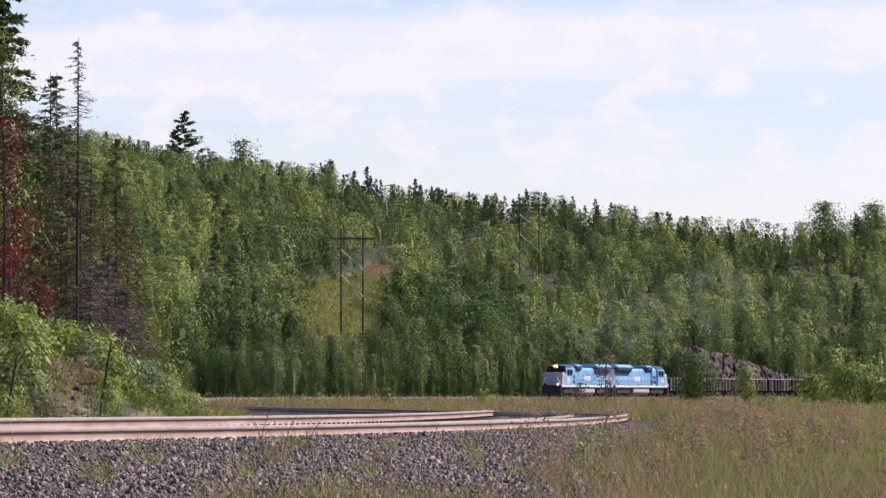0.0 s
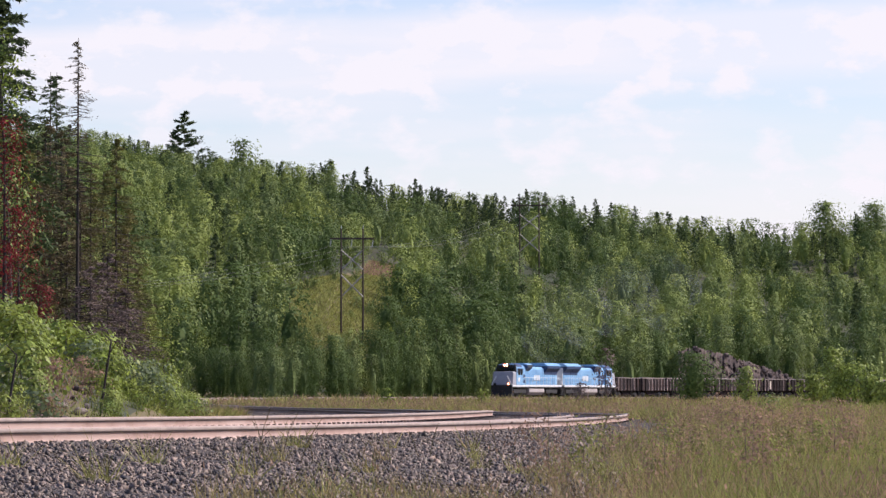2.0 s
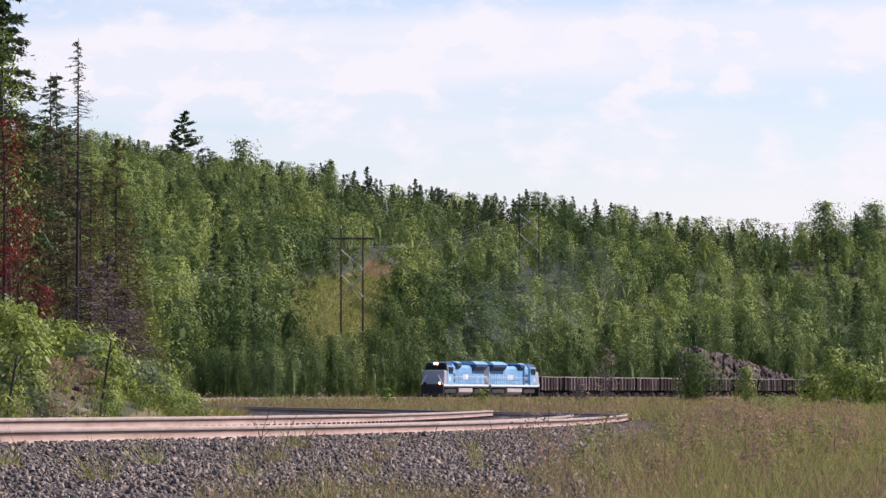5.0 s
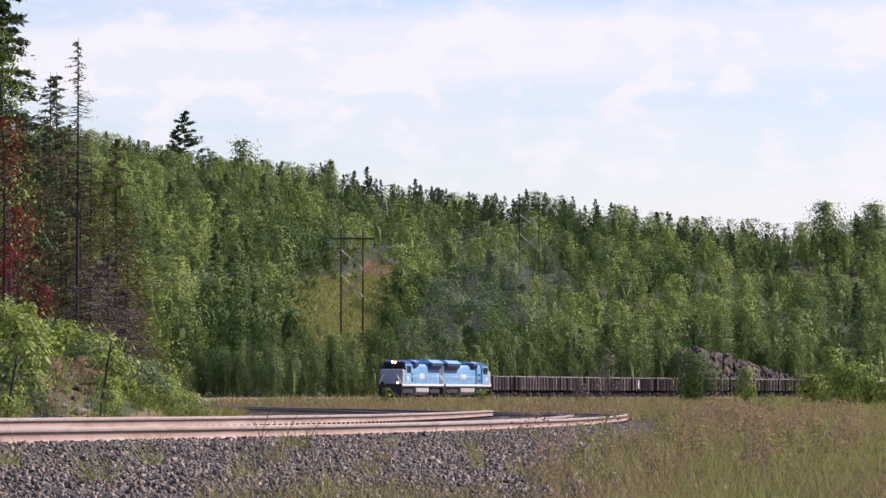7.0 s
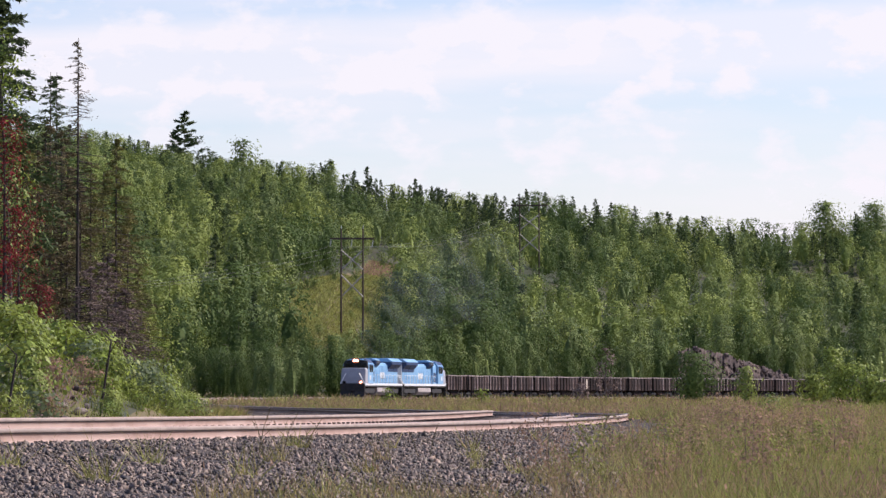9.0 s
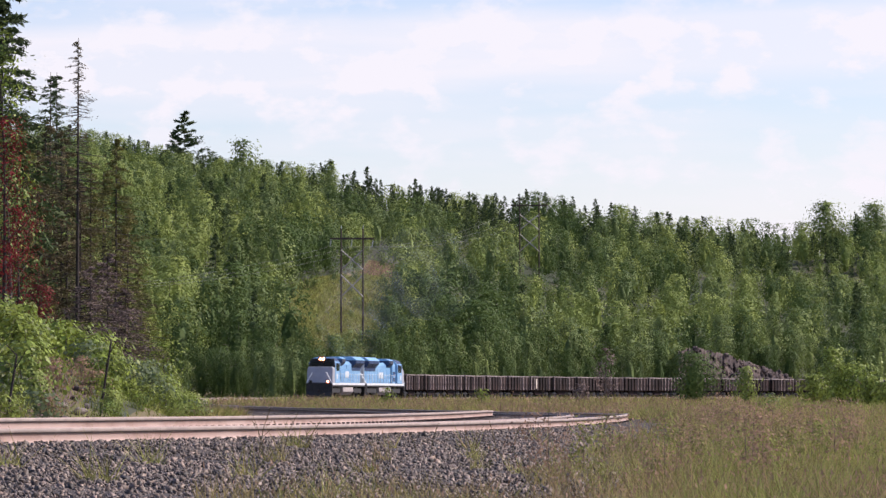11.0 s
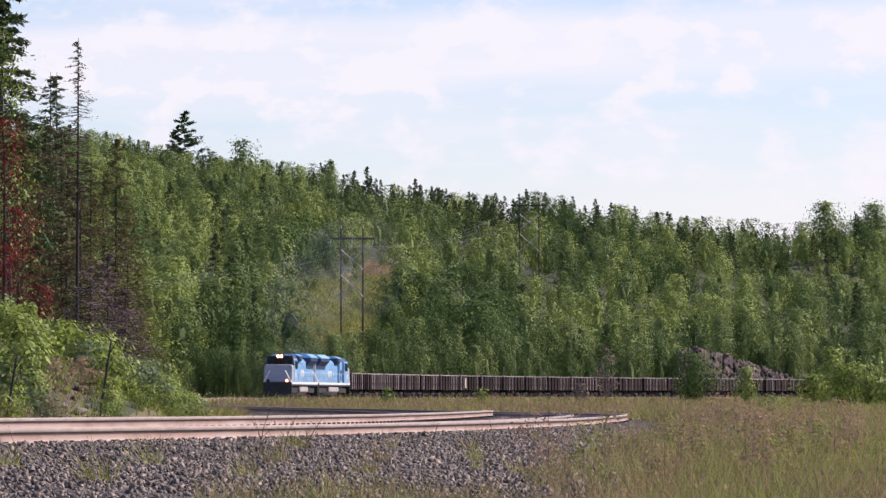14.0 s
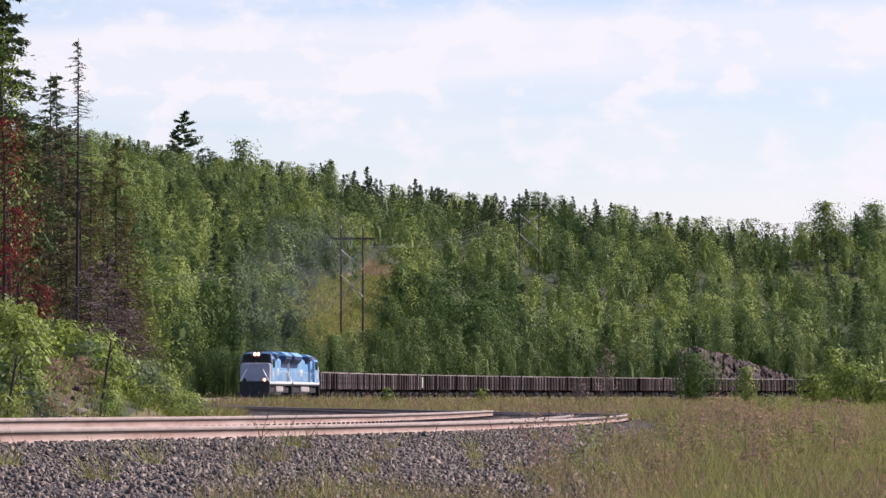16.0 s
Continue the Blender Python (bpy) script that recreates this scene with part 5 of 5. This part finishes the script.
# ---- loose stones of the bed ----
def build_stones():
    rng = np.random.default_rng(77)
    count = 92000
    y = np.where(rng.uniform(size=count) < 0.85, rng.uniform(25, 78, count), rng.uniform(78, 230, count))
    px = rng.uniform(-20, 1110, count)
    x = (px - 784) / 7000 * y
    s = side_of_line(x, y)
    keep = ((s > 0.85) & (s < np.interp(y, (25, 45, 78), (9.5, 8.0, 4.0)))) | ((y > 78) & (s > -6.5) & (s < 2.3))
    x, y, s = x[keep], y[keep], s[keep]
    n = len(x)
    lift = np.interp(s, (-7.6, -5.9, -4.9, -2.8, -1.9, 0.9, 1.7, 2.3, 3.2, 4.6, 6.5, 9.5), (-0.35, -0.16, -0.2, -0.13, -0.19, -0.185, -0.155, -0.2, -0.30, -0.37, -0.44, -0.80))
    z = np.maximum(rail_z(y) + lift, ground_z(x, y))
    r = 0.0122 * np.exp(np.clip(rng.normal(size=n), -2, 2) * 0.42) * np.interp(y, (25, 78, 200), (1, 1.2, 1.8))
    octa = np.array([(1, 0, 0), (0, 1, 0), (-1, 0, 0), (0, -1, 0), (0, 0, 1), (0, 0, -1)], float)
    v = octa[None] * rng.uniform(0.5, 1.45, (n, 6, 1)) + rng.normal(size=(n, 6, 3)) * 0.3
    v *= r[:, None, None] * rng.uniform(0.7, 1.4, (n, 1, 3))
    ang = rng.uniform(0, 2 * np.pi, (n, 1))
    c, q = np.cos(ang), np.sin(ang)
    v = np.stack([v[..., 0] * c - v[..., 2] * q, v[..., 1], v[..., 0] * q + v[..., 2] * c], -1)
    v += np.stack([x, y, z + r * 0.25], -1)[:, None]
    f = np.array([(0, 1, 4), (1, 2, 4), (2, 3, 4), (3, 0, 4), (1, 0, 5), (2, 1, 5), (3, 2, 5), (0, 3, 5)])
    f = (np.arange(n)[:, None, None] * 6 + f[None]).reshape(-1, 3)
    ob = part("stones", indexed_mesh("stones", v.reshape(-1, 3), f, "stone"), None, ballast_bed, "grey crushed stone")
    tagged(ob, kind="stuff")
    shapes = []
    for k in range(6):
        bm = bmesh.new()
        bmesh.ops.create_icosphere(bm, subdivisions=1, radius=0.025)
        for w in bm.verts:
            w.co *= 1 + 0.55 * noise.noise(w.co * 30 + Vector((k * 5.3, 0, 0)))
            w.co.z *= 0.75
        me = bpy.data.meshes.new("stone")
        bm.to_mesh(me)
        bm.free()
        me.materials.append(M["stone_piece"])
        shapes.append(me)
    pick = rng.choice(np.flatnonzero((s > 2.2) & (y < 48)), 300, replace=False)
    for i in pick:
        o = part("stone", shapes[rng.integers(0, 6)], None, ballast_bed)
        o.matrix_basis = pose(x[i], y[i], z[i] + 0.02, rng.uniform(0, 60), rng.uniform(0, 60), rng.uniform(0, 360)) @ Matrix.Scale(rng.uniform(0.6, 1.5), 4)


build_stones()


def build_clouds():
    """Thin broken cloud, far behind everything."""
    m = bpy.data.materials.new("cloud")
    m.use_nodes = True
    nt = m.node_tree
    nt.nodes.clear()
    out, mix = nt.nodes.new("ShaderNodeOutputMaterial"), nt.nodes.new("ShaderNodeMixShader")
    tr, em = nt.nodes.new("ShaderNodeBsdfTransparent"), nt.nodes.new("ShaderNodeEmission")
    em.inputs["Color"].default_value, em.inputs["Strength"].default_value = (0.935, 0.955, 1.0, 1), 0.80
    co = nt.nodes.new("ShaderNodeTexCoord")
    facs = []
    for scale, stretch, lo, hi in ((1.0, (0.0016, 1, 0.011), 0.45, 0.60), (1.0, (0.011, 1, 0.02), 0.50, 0.62)):
        mp, n, r = nt.nodes.new("ShaderNodeMapping"), nt.nodes.new("ShaderNodeTexNoise"), nt.nodes.new("ShaderNodeMapRange")
        mp.inputs["Scale"].default_value = stretch
        n.inputs["Scale"].default_value, n.inputs["Detail"].default_value, n.inputs["Roughness"].default_value = scale, 7, 0.55
        r.inputs["From Min"].default_value, r.inputs["From Max"].default_value = lo, hi
        nt.links.new(co.outputs["Object"], mp.inputs["Vector"])
        nt.links.new(mp.outputs[0], n.inputs["Vector"])
        nt.links.new(n.outputs["Fac"], r.inputs["Value"])
        facs.append(r.outputs["Result"])
    # broad layers of cloud at different heights, a little tilted, frayed by noise
    tilt, xyz, band = nt.nodes.new("ShaderNodeMapping"), nt.nodes.new("ShaderNodeSeparateXYZ"), nt.nodes.new("ShaderNodeValToRGB")
    tilt.inputs["Rotation"].default_value = (0, radians(2.2), 0)
    nt.links.new(co.outputs["Object"], tilt.inputs["Vector"])
    nt.links.new(tilt.outputs[0], xyz.inputs[0])

    def sums(op, a, b):
        n = nt.nodes.new("ShaderNodeMath")
        n.operation = op
        for k, v in enumerate((a, b)):
            if isinstance(v, float):
                n.inputs[k].default_value = v
            else:
                nt.links.new(v, n.inputs[k])
        return n.outputs[0]

    height = sums("MULTIPLY", xyz.outputs["Z"], 1 / 500)
    height = sums("ADD", height, sums("MULTIPLY", facs[1], 0.02))
    ramp = band.color_ramp
    for pos, v in ((0.30, 0.35), (0.46, 0.22), (0.60, 0.15), (0.655, 0.02), (0.70, 0.3), (0.745, 0.85), (0.86, 0.85), (0.905, 0.1), (0.99, 0.05)):
        e = ramp.elements.new(pos)
        e.color = (v, v, v, 1)
    nt.links.new(height, band.inputs["Fac"])
    wisps = sums("ADD", sums("MULTIPLY", facs[0], 0.35), sums("MULTIPLY", facs[1], 0.6))
    cover = sums("MINIMUM", sums("ADD", sums("MULTIPLY", band.outputs["Color"], 0.8), wisps), 1.0)
    sc = nt.nodes.new("ShaderNodeMath")
    sc.operation = "MULTIPLY"
    sc.inputs[1].default_value = 0.93
    nt.links.new(cover, sc.inputs[0])
    nt.links.new(sc.outputs[0], mix.inputs["Fac"])
    nt.links.new(tr.outputs[0], mix.inputs[1])
    nt.links.new(em.outputs[0], mix.inputs[2])
    nt.links.new(mix.outputs[0], out.inputs["Surface"])
    M["cloud"] = m
    g = np.linspace(-1, 1, 9)
    X, Z = np.meshgrid(g * 900, np.linspace(-40, 800, 9))
    me = indexed_mesh("cloud_backdrop", np.stack([X, 0 * X, Z], -1).reshape(-1, 3), grid_faces(9, 9), "cloud")
    c = tagged(new("cloud_backdrop", me), "thin broken white clouds in a pale blue sky", "sky", kind="structure")
    c.visible_shadow = False
    return c


clouds = build_clouds()


def build_dragonfly():
    d = thing("dragonfly", "dark red-brown dragonfly with clear wings in flight", "dragonfly")
    bm = bmesh.new()
    bmesh.ops.create_uvsphere(bm, u_segments=10, v_segments=6, radius=0.0045, matrix=pose(0.012, 0, 0) @ Matrix.Diagonal((1.7, 1, 1, 1)))
    part("thorax", bm, "dragon", d)
    bm = bmesh.new()
    bmesh.ops.create_uvsphere(bm, u_segments=10, v_segments=6, radius=0.0038, matrix=pose(0.022, 0, 0))
    part("head", bm, "dragon", d)
    bm = bmesh.new()
    tube(bm, (0.006, 0, 0), (-0.036, 0, -0.002), 0.0028, 0.0015, 8)
    part("abdomen", bm, "dragon", d)
    for s in (-1, 1):
        for x in (0.014, 0.006):
            bm = bmesh.new()
            prism(bm, [(x - 0.003, 0.0), (x + 0.003, 0.0), (x + 0.006, 0.02), (x + 0.004, 0.045), (x - 0.005, 0.044), (x - 0.006, 0.02)], -0.0002, 0.0002)
            for v in bm.verts:
                v.co = Vector((v.co.x, s * v.co.z, abs(v.co.z) * 0.35 + v.co.y))
            part("wing", bm, "wing", d, "thin clear wing")
    return d


def build_puffs():
    """Thin drifting exhaust: each wisp a faint lumpy body of its own."""
    made = []
    for k in range(len(PUFFS)):
        p = thing("exhaust_smoke", "thin grey-blue exhaust smoke over the train", "smoke", "exhaust smoke")
        bm = bmesh.new()
        bmesh.ops.create_icosphere(bm, subdivisions=4, radius=1)
        for v in bm.verts:
            v.co *= 1 + 0.4 * noise.noise(v.co * 1.2 + Vector((k * 4.1, 0, 0)))
            v.co = Vector((v.co.x * (4 + k), v.co.y * (4 + k), v.co.z * (3.2 + 0.9 * k)))
        for f in bm.faces:
            f.smooth = True
        part("wisp", bm, "smoke", p).visible_shadow = False
        made.append(p)
    return made


def faint(name, color, lo, hi, scale):
    """A surface that is clear but for a little of its colour, by a noise."""
    m = bpy.data.materials.new(name)
    m.use_nodes = True
    nt = m.node_tree
    tr, mix = nt.nodes.new("ShaderNodeBsdfTransparent"), nt.nodes.new("ShaderNodeMixShader")
    co, no, mr = nt.nodes.new("ShaderNodeTexCoord"), nt.nodes.new("ShaderNodeTexNoise"), nt.nodes.new("ShaderNodeMapRange")
    no.inputs["Scale"].default_value, no.inputs["Detail"].default_value = scale, 4
    nt.links.new(co.outputs["Object"], no.inputs["Vector"])
    nt.links.new(no.outputs["Fac"], mr.inputs["Value"])
    mr.inputs["From Min"].default_value, mr.inputs["From Max"].default_value = 0.35, 0.7
    mr.inputs["To Min"].default_value, mr.inputs["To Max"].default_value = lo, hi
    bsdf = nt.nodes["Principled BSDF"]
    bsdf.inputs["Base Color"].default_value, bsdf.inputs["Roughness"].default_value = (*color, 1), 0.9
    nt.links.new(mr.outputs["Result"], mix.inputs["Fac"])
    nt.links.new(tr.outputs[0], mix.inputs[1])
    nt.links.new(bsdf.outputs[0], mix.inputs[2])
    nt.links.new(mix.outputs[0], nt.nodes["Material Output"].inputs["Surface"])
    return m


M["smoke"] = faint("thin_smoke", (0.34, 0.36, 0.40), 0.0, 0.055, 0.30)
M["wing"] = faint("clear_wing", (0.35, 0.33, 0.32), 0.10, 0.25, 90)
M["dragon"] = material("dragonfly_body", (0.10, 0.035, 0.04), 0.5, second=(0.06, 0.02, 0.03), scale=200)
# how far behind the stack each wisp hangs, its height and its drift to the side
PUFFS = [(9, 9.5, 0), (24, 13.5, -2), (44, 16, -4), (68, 18, -6)]
dragonfly = build_dragonfly()
puffs = build_puffs()


def motions():
    walk(clouds, [(0, pose(0, 4600, 0)), (16, pose(6.0, 4600, 0))])
    # wheels roll at the train's speed
    for loco, sign in ((loco_1, 1), (loco_2, -1)):
        for ax in [c for c in loco.children if c.name.startswith("wheelset")]:
            x, y, z = ax.location
            walk(ax, [(k / 15, pose(x, y, z, 0, sign * math.degrees(SPEED * k / 15 / 0.53), 0)) for k in range(241)])
    walk(dragonfly, [(0, pose(10.5, 7.4, 1.3, 0, 0, 200)), (2.6, pose(1.75, 6.6, 1.72, 0, 0, 220)), (2.9, pose(0.99, 6.4, 1.86, 0, 5, 240)), (3.0, pose(0.692, 6.4, 1.965, 4, 10, 235)),
                     (3.1, pose(0.477, 6.4, 2.026, 25, -4, 180)), (3.2, pose(0.16, 6.4, 2.14, 30, -9, 180)), (3.3, pose(-0.17, 6.4, 2.27, 20, -5, 180)), (4.5, pose(-4.5, 7.0, 3.4, 10, 0, 180)), (16, pose(-46, 12, 9, 0, 0, 180))])
    for k, puff in enumerate(puffs):
        lag, z, aside = PUFFS[k]
        rows = []
        for j in range(65):
            t = j * 0.25
            x, y = off_line(START - SPEED * t + 13 + lag, aside)
            rows.append((t, pose(x, y, z, 0, 0, 5 * t)))
        walk(puff, rows)
    walk(loco_1, train_rows(LOCO / 2, 6.9, False))
    walk(loco_2, train_rows(LOCO * 1.5, 6.9, True))
    for k, car in enumerate(ore_cars):
        walk(car, train_rows(LOCO * 2 + CAR * (k + 0.5), 3.3, False))


motions()
